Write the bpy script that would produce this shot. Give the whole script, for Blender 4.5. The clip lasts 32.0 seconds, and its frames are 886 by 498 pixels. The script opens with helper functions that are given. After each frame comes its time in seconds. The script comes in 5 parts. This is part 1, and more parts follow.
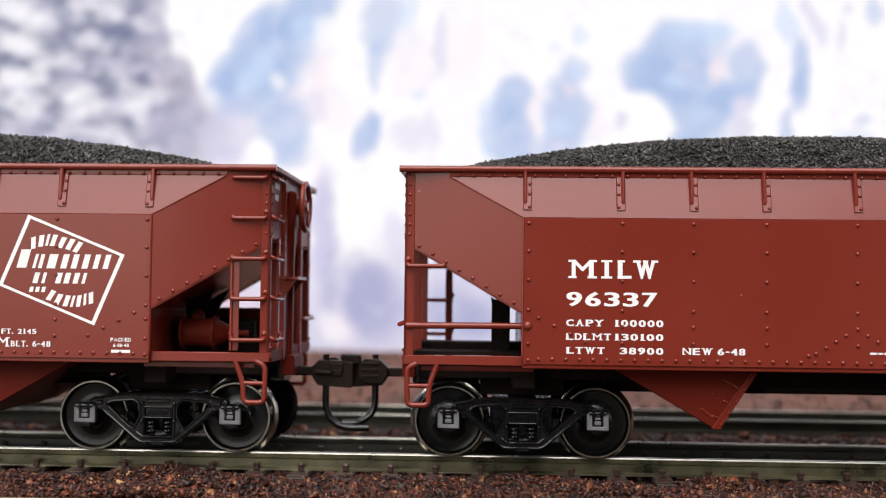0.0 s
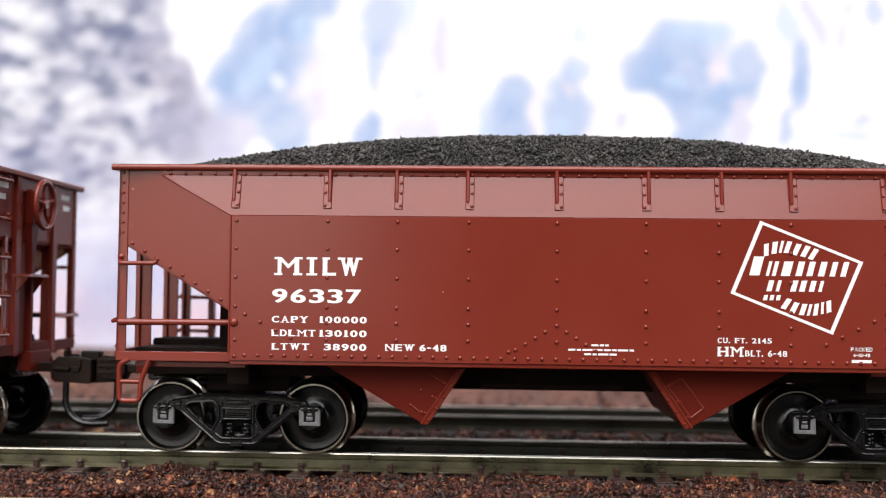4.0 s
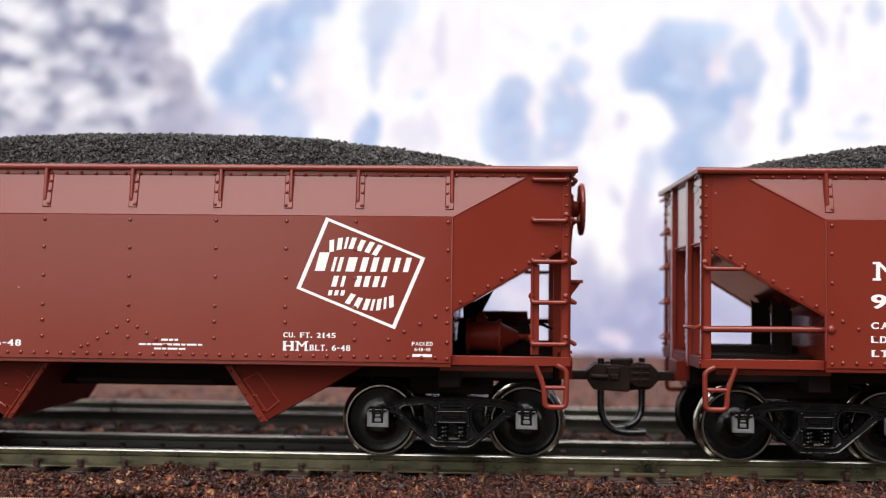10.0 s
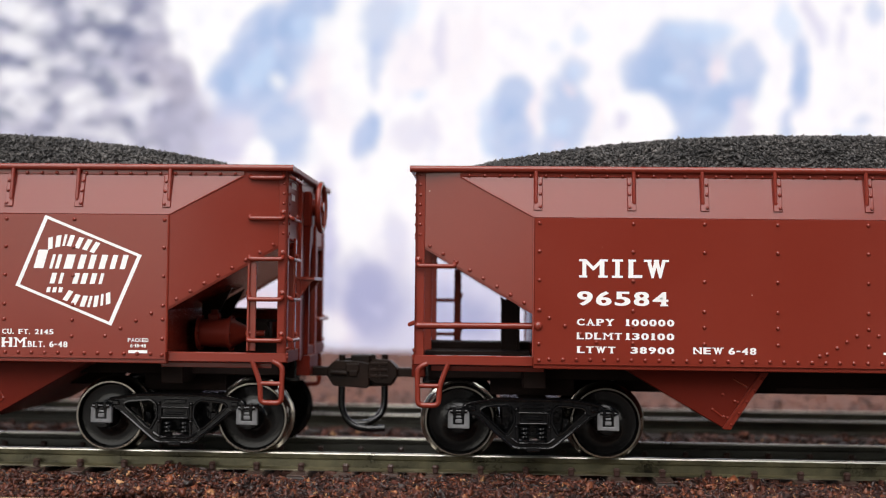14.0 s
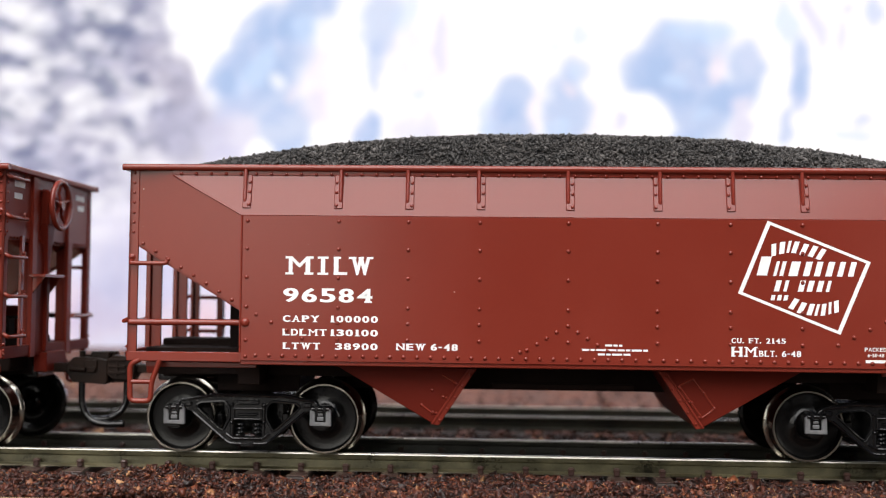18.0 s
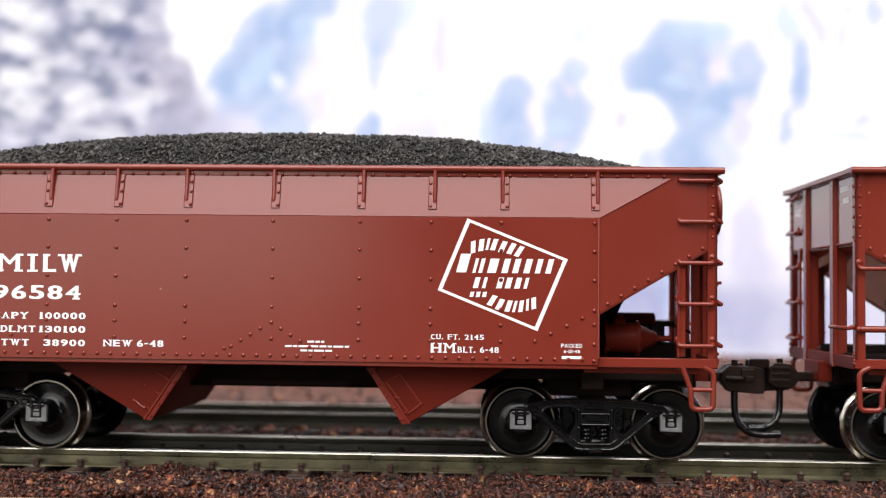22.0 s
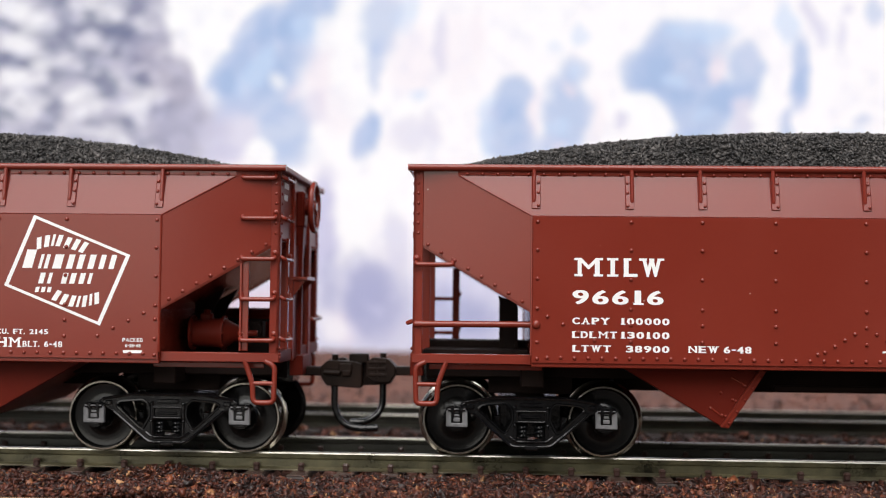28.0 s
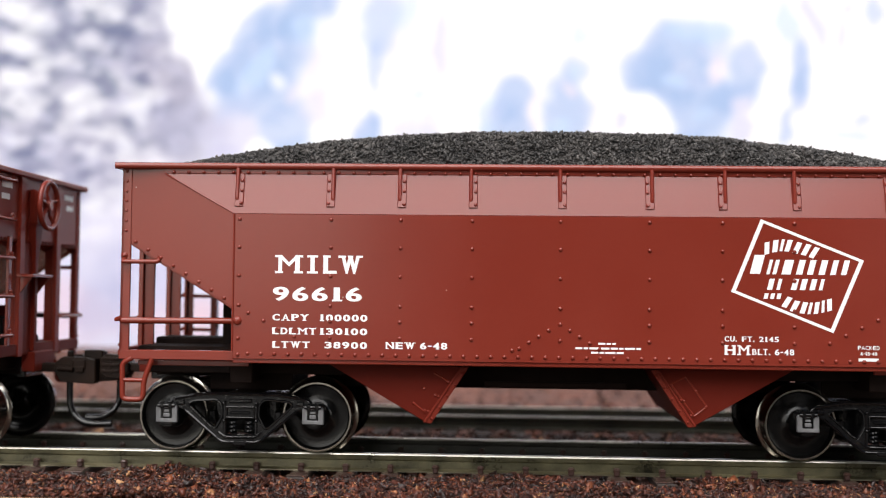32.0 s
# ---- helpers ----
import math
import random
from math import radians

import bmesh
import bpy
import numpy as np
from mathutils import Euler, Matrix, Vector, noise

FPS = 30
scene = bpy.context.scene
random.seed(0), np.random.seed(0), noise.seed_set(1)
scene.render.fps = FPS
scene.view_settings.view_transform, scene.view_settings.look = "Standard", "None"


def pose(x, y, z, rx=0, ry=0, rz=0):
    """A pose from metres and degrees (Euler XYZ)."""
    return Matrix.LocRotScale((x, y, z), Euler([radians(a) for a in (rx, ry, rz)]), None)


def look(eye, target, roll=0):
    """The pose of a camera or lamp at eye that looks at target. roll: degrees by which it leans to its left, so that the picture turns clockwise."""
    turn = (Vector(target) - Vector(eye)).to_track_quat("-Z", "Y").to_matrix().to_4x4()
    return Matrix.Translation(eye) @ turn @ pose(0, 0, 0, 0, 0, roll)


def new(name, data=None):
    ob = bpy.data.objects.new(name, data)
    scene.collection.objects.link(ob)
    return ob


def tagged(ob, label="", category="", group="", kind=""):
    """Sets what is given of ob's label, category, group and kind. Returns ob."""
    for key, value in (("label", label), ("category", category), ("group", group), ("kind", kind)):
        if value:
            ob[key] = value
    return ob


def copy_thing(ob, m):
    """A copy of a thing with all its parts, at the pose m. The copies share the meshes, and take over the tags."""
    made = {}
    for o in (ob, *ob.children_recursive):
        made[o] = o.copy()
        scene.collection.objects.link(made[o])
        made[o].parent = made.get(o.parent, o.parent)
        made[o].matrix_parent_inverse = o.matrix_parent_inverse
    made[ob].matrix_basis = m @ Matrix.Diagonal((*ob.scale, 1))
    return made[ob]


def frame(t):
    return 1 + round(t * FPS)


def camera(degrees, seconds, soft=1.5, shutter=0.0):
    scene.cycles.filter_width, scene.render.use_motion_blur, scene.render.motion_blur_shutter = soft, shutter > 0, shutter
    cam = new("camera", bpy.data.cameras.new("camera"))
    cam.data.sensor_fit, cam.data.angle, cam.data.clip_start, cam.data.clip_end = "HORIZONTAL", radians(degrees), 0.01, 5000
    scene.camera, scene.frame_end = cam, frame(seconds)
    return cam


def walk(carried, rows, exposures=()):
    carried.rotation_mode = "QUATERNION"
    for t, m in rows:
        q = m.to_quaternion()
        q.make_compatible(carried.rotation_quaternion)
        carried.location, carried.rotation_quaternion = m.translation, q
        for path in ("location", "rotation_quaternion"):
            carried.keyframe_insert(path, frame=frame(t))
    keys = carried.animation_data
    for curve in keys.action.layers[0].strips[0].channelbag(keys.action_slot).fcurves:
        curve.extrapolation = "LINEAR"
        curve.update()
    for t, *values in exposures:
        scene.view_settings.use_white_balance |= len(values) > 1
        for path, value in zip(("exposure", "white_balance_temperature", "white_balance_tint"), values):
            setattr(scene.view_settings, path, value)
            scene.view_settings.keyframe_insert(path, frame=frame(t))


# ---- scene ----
MM = 0.001
# ---- camera: it stands still beside the track ----
cam = camera(42.97, 32.0, soft=1.1)
EYE = Vector((0.0, -161.8, 21.15)) * MM
YAW, PITCH = radians(-2.545), radians(2.317)
AHEAD = Vector((math.sin(YAW) * math.cos(PITCH), math.cos(YAW) * math.cos(PITCH), math.sin(PITCH)))
STAND = look(EYE, EYE + AHEAD, 0.64)
cam.data.dof.use_dof = True
cam.data.dof.focus_distance = 0.1445
cam.data.dof.aperture_fstop = 22.0
# the camera's own exposure drifts as dark cars fill more or less of its view
walk(cam, [(0.0, STAND), (32.0, STAND)], [(0, 0.23), (1, 0.24), (2, 0.275), (3, 0.32), (4.5, 0.38), (6, 0.4), (7, 0.4), (8, 0.38), (9, 0.28), (10, 0.23), (11, 0.2), (14, 0.2), (17, 0.225), (18, 0.35), (19, 0.41),
                                          (20, 0.4), (23, 0.395), (24, 0.265), (25, 0.22), (28, 0.185), (29, 0.185), (30, 0.2), (31, 0.31), (32, 0.4)])

# ---- world and sun: soft daylight from above and in front ----
world = bpy.data.worlds.new("world")
scene.world = world
world.use_nodes = True
wn = world.node_tree
sky = wn.nodes.new("ShaderNodeTexSky")
sky.sky_type, sky.sun_disc = "NISHITA", False
sky.sun_elevation, sky.sun_rotation = radians(57), radians(190)
sky.air_density, sky.dust_density = 1.0, 3.0
wn.nodes["Background"].inputs["Strength"].default_value = 0.04
wn.links.new(sky.outputs[0], wn.nodes["Background"].inputs["Color"])
sun = new("sun", bpy.data.lights.new("sun", "SUN"))
sun.data.energy, sun.data.angle, sun.data.color = 4.3, radians(72), (1.0, 0.975, 0.955)
sun.matrix_world = look((-0.14, -0.80, 1.25), (0, 0, 0))
# lamps added in the wall openings for paint sheen: left, right, bottom, top, strength
OPENINGS = ((-350, -62, 10, 180, 1.6), (250, 420, 10, 180, 1.8))
for x0, x1, z0, z1, power in OPENINGS:
    fill_lamp = new("window_light", bpy.data.lights.new("window_light", "AREA"))
    fill_lamp.data.shape, fill_lamp.data.size, fill_lamp.data.size_y = "RECTANGLE", (x1 - x0) * MM, (z1 - z0) * MM
    fill_lamp.data.energy, fill_lamp.data.color = power * math.pi * (x1 - x0) * MM * (z1 - z0) * MM, (1.0, 0.955, 0.88)
    middle = Vector(((x0 + x1) / 2, -405, (z0 + z1) / 2)) * MM
    fill_lamp.matrix_world = look(middle, middle + Vector((0, 1, 0)))


# ---- materials ----
def material(name, colour, rough=0.5, metal=0.0, spec=0.5):
    m = bpy.data.materials.new(name)
    m.use_nodes = True
    b = m.node_tree.nodes["Principled BSDF"]
    b.inputs["Base Color"].default_value = (*colour, 1)
    b.inputs["Roughness"].default_value, b.inputs["Metallic"].default_value = rough, metal
    b.inputs["Specular IOR Level"].default_value = spec
    return m


def node(m, kind, **values):
    n = m.node_tree.nodes.new(kind)
    for key, v in values.items():
        n.inputs[key].default_value = v
    return n


def link(m, a, b):
    m.node_tree.links.new(a, b)


def grain(m, colour_a, colour_b, scale, rough_a, rough_b, bump=0.0, bump_scale=0.0, detail=6, extra=None):
    """Two scales of colour, gloss and relief, in object space of metres."""
    b = m.node_tree.nodes["Principled BSDF"]
    co = node(m, "ShaderNodeTexCoord")
    big = node(m, "ShaderNodeTexNoise", Scale=scale, Detail=detail, Roughness=0.6)
    fine = node(m, "ShaderNodeTexNoise", Scale=bump_scale or scale * 12, Detail=4)
    link(m, co.outputs["Object"], big.inputs["Vector"])
    link(m, co.outputs["Object"], fine.inputs["Vector"])
    mix = node(m, "ShaderNodeMix")
    mix.data_type = "RGBA"
    mix.inputs["A"].default_value, mix.inputs["B"].default_value = (*colour_a, 1), (*colour_b, 1)
    add = node(m, "ShaderNodeMath")
    add.operation = "MULTIPLY_ADD"
    add.inputs[1].default_value = 0.35
    link(m, fine.outputs["Fac"], add.inputs[0])
    half = node(m, "ShaderNodeMapRange")
    half.inputs["From Min"].default_value, half.inputs["From Max"].default_value = 0.3, 0.7
    half.inputs["To Min"].default_value, half.inputs["To Max"].default_value = -0.1, 0.75
    link(m, big.outputs["Fac"], half.inputs["Value"])
    link(m, half.outputs["Result"], add.inputs[2])
    link(m, add.outputs[0], mix.inputs["Factor"])
    link(m, mix.outputs["Result"], b.inputs["Base Color"])
    r = node(m, "ShaderNodeMapRange")
    r.inputs["To Min"].default_value, r.inputs["To Max"].default_value = rough_a, rough_b
    link(m, add.outputs[0], r.inputs["Value"])
    link(m, r.outputs["Result"], b.inputs["Roughness"])
    if bump:
        bp = node(m, "ShaderNodeBump", Strength=bump, Distance=0.0001)
        link(m, fine.outputs["Fac"], bp.inputs["Height"])
        link(m, bp.outputs["Normal"], b.inputs["Normal"])
    return m


RED = grain(material("oxide_red_paint", (0.15, 0.03, 0.02), spec=0.5), (0.172, 0.0218, 0.0122), (0.196, 0.0268, 0.0152), 45, 0.19, 0.28, 0.012, 2500)


def specks(m, share, colour):
    """A few tiny pale grains of dust on a painted surface."""
    b = m.node_tree.nodes["Principled BSDF"]
    old = b.inputs["Base Color"].links[0].from_socket
    co = node(m, "ShaderNodeTexCoord")
    vo = node(m, "ShaderNodeTexVoronoi", Scale=900.0)
    link(m, co.outputs["Object"], vo.inputs["Vector"])
    near = node(m, "ShaderNodeMath")
    near.operation = "LESS_THAN"
    near.inputs[1].default_value = 0.1
    link(m, vo.outputs["Distance"], near.inputs[0])
    pick = node(m, "ShaderNodeSeparateColor")
    link(m, vo.outputs["Color"], pick.inputs[0])
    few = node(m, "ShaderNodeMath")
    few.operation = "LESS_THAN"
    few.inputs[1].default_value = share
    link(m, pick.outputs[0], few.inputs[0])
    both = node(m, "ShaderNodeMath")
    both.operation = "MULTIPLY"
    link(m, near.outputs[0], both.inputs[0])
    link(m, few.outputs[0], both.inputs[1])
    mix = node(m, "ShaderNodeMix")
    mix.data_type = "RGBA"
    mix.inputs["B"].default_value = (*colour, 1)
    link(m, both.outputs[0], mix.inputs["Factor"])
    link(m, old, mix.inputs["A"])
    link(m, mix.outputs["Result"], b.inputs["Base Color"])


# darker satin copy of the red; underbody shade is put into its colour
SATIN = grain(material("satin_shaded_red", (0.15, 0.03, 0.02), spec=0.06), (0.105, 0.0125, 0.0073), (0.122, 0.0152, 0.009), 45, 0.35, 0.45, 0.012, 2500)
# same red at lower and higher gloss; car ends use them for unequal reflections
DULL = grain(material("dull_red_paint", (0.16, 0.022, 0.013), spec=0.16), (0.165, 0.0205, 0.0115), (0.188, 0.0255, 0.0145), 45, 0.32, 0.42, 0.012, 2500)
GLOSS = grain(material("glossy_red_paint", (0.16, 0.022, 0.013), spec=1.0), (0.165, 0.0205, 0.0115), (0.188, 0.0255, 0.0145), 45, 0.08, 0.14, 0.012, 2500)
specks(RED, 0.012, (0.36, 0.20, 0.16))
BLACK = grain(material("black_plastic", (0.012, 0.012, 0.013), spec=0.5), (0.0022, 0.0022, 0.0025), (0.006, 0.006, 0.0066), 300, 0.08, 0.17, 0.6, 1500)
DARK = grain(material("dark_underframe", (0.02, 0.012, 0.01), spec=0.06), (0.008, 0.005, 0.0045), (0.018, 0.011, 0.009), 200, 0.55, 0.7, 0.2, 3000)
STEEL = grain(material("bright_tread_steel", (0.55, 0.53, 0.50), metal=1.0), (0.26, 0.24, 0.21), (0.46, 0.43, 0.38), 250, 0.13, 0.24, 0.1, 3500)
WHEELBLACK = grain(material("blackened_wheel", (0.01, 0.01, 0.01), spec=0.35), (0.002, 0.002, 0.002), (0.005, 0.0047, 0.0045), 300, 0.12, 0.22, 0.1, 3000)
GREY = grain(material("grey_cap_plastic", (0.2, 0.2, 0.21)), (0.09, 0.09, 0.095), (0.20, 0.20, 0.205), 900, 0.45, 0.6, 0.3, 5000)
COUPLER = grain(material("brown_black_coupler", (0.03, 0.022, 0.018), spec=0.14), (0.0045, 0.0028, 0.0022), (0.019, 0.0098, 0.0066), 400, 0.3, 0.55, 0.2, 5000)
WHITE = grain(material("white_lettering", (0.8, 0.8, 0.78)), (0.80, 0.80, 0.78), (0.86, 0.86, 0.85), 600, 0.45, 0.6)
NICKEL = grain(material("rail_nickel", (0.4, 0.39, 0.34), metal=1.0), (0.30, 0.29, 0.24), (0.50, 0.48, 0.42), 90, 0.22, 0.42, 0.1, 2500)
RAILSIDE = grain(material("tarnished_rail_side", (0.12, 0.115, 0.08), metal=0.5), (0.008, 0.008, 0.005), (0.135, 0.122, 0.066), 150, 0.2, 0.45, 0.35, 2500)
RAILDARK = grain(material("dark_rail_side", (0.02, 0.02, 0.014), metal=0.2), (0.005, 0.005, 0.0035), (0.032, 0.030, 0.019), 150, 0.3, 0.5, 0.35, 2500)
FOOT = grain(material("rail_foot_metal", (0.3, 0.28, 0.2), metal=1.0), (0.14, 0.125, 0.08), (0.42, 0.39, 0.28), 130, 0.25, 0.42, 0.15, 2500)
TIE = grain(material("brown_plastic_tie", (0.035, 0.022, 0.017)), (0.014, 0.009, 0.007), (0.036, 0.022, 0.017), 250, 0.5, 0.7, 0.3, 3000)
TABLE = grain(material("dark_unseen_table", (0.02, 0.014, 0.01), spec=0.3), (0.012, 0.008, 0.006), (0.03, 0.02, 0.014), 12, 0.5, 0.7, 0.2, 400)
PLASTER = grain(material("dark_light_blocker", (0.06, 0.055, 0.05)), (0.05, 0.046, 0.042), (0.07, 0.064, 0.06), 6, 0.8, 0.9, 0.1, 300)
SPIKE = grain(material("red_brown_spike", (0.06, 0.028, 0.02)), (0.028, 0.013, 0.010), (0.055, 0.025, 0.019), 400, 0.3, 0.45, 0.2, 3000)
CORK = grain(material("cork_edge", (0.3, 0.2, 0.11)), (0.22, 0.14, 0.075), (0.36, 0.25, 0.15), 300, 0.8, 0.95, 0.4, 2500)


def chips(name, colours, rough=0.75):
    """Loose pieces: each piece takes its own colour."""
    m = material(name, colours[0][1], rough)
    geo = node(m, "ShaderNodeNewGeometry")
    ramp = node(m, "ShaderNodeValToRGB")
    ramp.color_ramp.interpolation = "LINEAR"
    while len(ramp.color_ramp.elements) < len(colours):
        ramp.color_ramp.elements.new(0.5)
    for e, (at, c) in zip(ramp.color_ramp.elements, colours):
        e.position, e.color = at, (*c, 1)
    link(m, geo.outputs["Random Per Island"], ramp.inputs["Fac"])
    co = node(m, "ShaderNodeTexCoord")
    n = node(m, "ShaderNodeTexNoise", Scale=2500.0, Detail=4)
    link(m, co.outputs["Object"], n.inputs["Vector"])
    mix = node(m, "ShaderNodeMix")
    mix.data_type, mix.blend_type = "RGBA", "MULTIPLY"
    mix.inputs["Factor"].default_value = 0.55
    link(m, ramp.outputs["Color"], mix.inputs["A"])
    link(m, n.outputs["Fac"], mix.inputs["B"])
    b = m.node_tree.nodes["Principled BSDF"]
    # drifts of paler and darker pieces
    far = node(m, "ShaderNodeTexNoise", Scale=170.0, Detail=3)
    link(m, co.outputs["Object"], far.inputs["Vector"])
    drift = node(m, "ShaderNodeMapRange")
    drift.inputs["From Min"].default_value, drift.inputs["From Max"].default_value = 0.35, 0.65
    drift.inputs["To Min"].default_value, drift.inputs["To Max"].default_value = 0.6, 1.25
    link(m, far.outputs["Fac"], drift.inputs["Value"])
    tone = node(m, "ShaderNodeMix")
    tone.data_type, tone.blend_type = "RGBA", "MULTIPLY"
    tone.inputs["Factor"].default_value = 1.0
    link(m, mix.outputs["Result"], tone.inputs["A"])
    link(m, drift.outputs["Result"], tone.inputs["B"])
    link(m, tone.outputs["Result"], b.inputs["Base Color"])
    bp = node(m, "ShaderNodeBump", Strength=0.5, Distance=0.0001)
    link(m, n.outputs["Fac"], bp.inputs["Height"])
    link(m, bp.outputs["Normal"], b.inputs["Normal"])
    return m


BALLAST = chips("crushed_bark_ballast", [(0.0, (0.010, 0.004, 0.003)), (0.38, (0.050, 0.0125, 0.0072)), (0.78, (0.125, 0.029, 0.0135)), (0.95, (0.26, 0.075, 0.028)), (1.0, (0.58, 0.31, 0.14))], 0.5)
COAL = chips("crushed_coal", [(0.0, (0.014, 0.0125, 0.0115)), (0.5, (0.042, 0.037, 0.034)), (0.9, (0.095, 0.085, 0.078)), (1.0, (0.18, 0.165, 0.155))], 0.5)
EARTH = grain(material("brown_ground", (0.16, 0.075, 0.05)), (0.042, 0.0145, 0.0082), (0.165, 0.057, 0.0325), 120, 0.8, 0.95, 0.8, 900)

# the printed mountain picture of the backdrop: soft patches, one over the other
TONE = {"forest": (0.13, 0.16, 0.28), "mist": (0.37, 0.38, 0.52), "grey": (0.40, 0.39, 0.50), "snow": (0.90, 0.93, 0.96), "blue": (0.335, 0.475, 0.74), "pale": (0.52, 0.68, 0.90), "rose": (0.80, 0.74, 0.84), "pink": (0.72, 0.58, 0.68), "lilac": (0.55, 0.56, 0.76), "violet": (0.37, 0.40, 0.62)}
patches = []


def spot(tone, x, z, rx, rz, tilt, strength, soft):
    """One soft-edged patch of the print, in millimetres."""
    patches.append((tone, x, z, rx, rz, tilt, strength, soft))


spot("lilac", -191, 42, 37.5, 37.5, 0, 0.6, 0.6)
spot("lilac", -140, 40, 25.0, 37.5, 0, 0.45, 0.7)
spot("pink", -135, 10, 22.5, 12.5, 0, 0.5, 0.7)
spot("pink", -188, 10, 30.0, 12.5, 0, 0.45, 0.7)
spot("violet", -164, 32, 12.5, 15.0, 0, 0.35, 0.7)
spot("lilac", -75, 51, 6.5, 27.5, 0, 0.95, 0.70)
spot("violet", -55, 21, 11, 15, 0, 0.78, 0.70)
spot("violet", -71, 26, 4.5, 15, 0, 0.65, 0.70)
spot("rose", -67, 7, 9, 7.5, 0, 0.60, 0.70)
spot("snow", -62, 55, 8.5, 22.5, 0, 0.85, 0.70)
spot("snow", -45, 56, 6.5, 15, 0, 0.60, 0.70)
spot("blue", 84, 79, 10, 15, 0, 0.80, 0.70)
spot("snow", 76, 64, 4, 20, 0, 0.70, 0.70)
spot("snow", 49, 54, 7.5, 27.5, 0, 0.9, 0.6)
spot("snow", 57, 30, 5, 10, 0, 0.70, 0.70)
spot("lilac", 75, 45, 6.5, 15, 0, 0.91, 0.70)
spot("lilac", 90, 47, 10, 20, 0, 0.78, 0.70)
spot("violet", 66, 13, 8.5, 15, 0, 0.78, 0.70)
spot("violet", 52, 17, 7.5, 17.5, 0, 0.72, 0.70)
spot("violet", 43, 22, 6.0, 22, 0, 0.60, 0.70)
spot("violet", 67, 22, 10.5, 14, 0, 0.85, 0.60)
spot("violet", 60, 2, 26, 13, 0, 0.95, 0.50)
spot("violet", 91, 18, 10, 15, 0, 0.65, 0.70)
spot("blue", 78, 25, 6.5, 12.5, 0, 0.45, 0.70)
spot("snow", 31, 62, 7.5, 20, 0, 0.90, 0.70)
spot("violet", 30, 32, 8.5, 15, 0, 0.45, 0.70)
spot("violet", 32, 10, 10, 12.5, 0, 0.78, 0.70)
spot("rose", 54, 3, 6.5, 3.5, 0, 0.70, 0.70)
spot("pink", -114, 21, 10, 10, 0, 0.78, 0.70)
spot("pink", -130, 8, 10, 10, 0, 0.91, 0.70)
spot("lilac", -143, 30, 10, 15, 0, 0.78, 0.70)
spot("lilac", -197, 55, 15, 22.5, 0, 0.78, 0.70)
spot("pink", -196, 15, 15, 17.5, 0, 0.65, 0.70)
spot("violet", -173, 15, 15, 12.5, 0, 0.39, 0.70)
spot("snow", -93, 51, 7.5, 22.5, 0, 0.60, 0.70)
spot("pink", -100, 11, 7.5, 10, 0, 0.65, 0.70)
spot("lilac", -121, 55, 7.5, 20, 0, 0.78, 0.70)
spot("violet", -16, 12, 15, 12.5, 0, 0.72, 0.70)
spot("lilac", -18, 31, 10, 12.5, 0, 0.52, 0.70)
spot("violet", -3, 12, 10, 10, 0, 0.65, 0.70)
spot("violet", 109, 13, 15, 15, 0, 0.65, 0.70)
spot("lilac", 112, 43, 10, 22.5, 0, 0.65, 0.70)
spot("violet", 141, 14, 17.5, 15, 0, 0.59, 0.70)
spot("snow", 143, 45, 15, 17.5, 0, 0.40, 0.70)
spot("lilac", 2, 58, 5.0, 10.0, 0, 0.91, 0.6)
spot("blue", 18, 72, 6.5, 8.0, 0, 0.78, 0.6)
spot("lilac", 14, 34, 11.0, 11.0, 0, 0.78, 0.7)
spot("lilac", -5, 29, 10.0, 10.0, 0, 0.59, 0.7)
spot("lilac", 64, 52, 6.5, 22.5, 0, 0.75, 0.6)
spot("lilac", 37, 71, 5.5, 10.0, 0, 0.5, 0.7)
spot("lilac", 53, 65, 2.5, 5.5, -30, 0.6, 0.7)
spot("blue", 68, 77, 5.5, 11.0, 0, 0.5, 0.7)
spot("violet", -50, 16, 15.5, 16.5, 0, 0.75, 0.6)
spot("violet", -62, 33, 5.0, 10.0, 0, 0.4, 0.7)
spot("lilac", -43, 44, 6.5, 15.0, 0, 0.5, 0.7)
spot("snow", -71, 6, 6.5, 7.0, 0, 0.5, 0.7)
spot("mist", -191, 113, 47.5, 57.5, 0, 0.75, 0.35)
spot("mist", -154, 131, 10.5, 40, -6, 0.85, 0.40)
spot("mist", -144, 103, 15.5, 27.5, -14, 0.85, 0.45)
spot("mist", -134, 90, 17.5, 15, 0, 0.60, 0.60)
spot("lilac", -116, 93, 13.8, 15, 0, 0.60, 0.60)
spot("mist", -205, 75, 50, 20, 0, 0.60, 0.70)
spot("forest", -210, 138, 17.5, 4, 5, 0.60, 0.65)
spot("forest", -194, 148, 4, 9, 0, 0.56, 0.65)
spot("forest", -214, 124, 14, 3.8, 8, 0.64, 0.65)
spot("forest", -199, 123, 5, 15.5, -6, 0.48, 0.75)
spot("forest", -200, 103, 6.5, 11.2, 0, 0.40, 0.75)
spot("forest", -183, 124, 11.5, 1.5, 0, 0.40, 0.85)
spot("forest", -180, 114, 16.5, 2.2, 6, 0.40, 0.75)
spot("forest", -169, 134, 11, 2.5, 12, 0.36, 0.85)
spot("forest", -214, 109, 9, 2, -20, 0.32, 0.85)
spot("forest", -165, 97, 3.5, 9, 0, 0.24, 0.85)
spot("forest", -175, 97, 15, 3.5, 0, 0.24, 0.90)
spot("forest", -162, 145, 6.5, 10, -10, 0.24, 0.85)
spot("grey", -151, 121, 8.5, 17.5, -10, 0.50, 0.60)
spot("grey", -140, 113, 7.5, 11, -20, 0.50, 0.60)
spot("snow", -212, 145, 12, 4.8, 4, 0.48, 0.60)
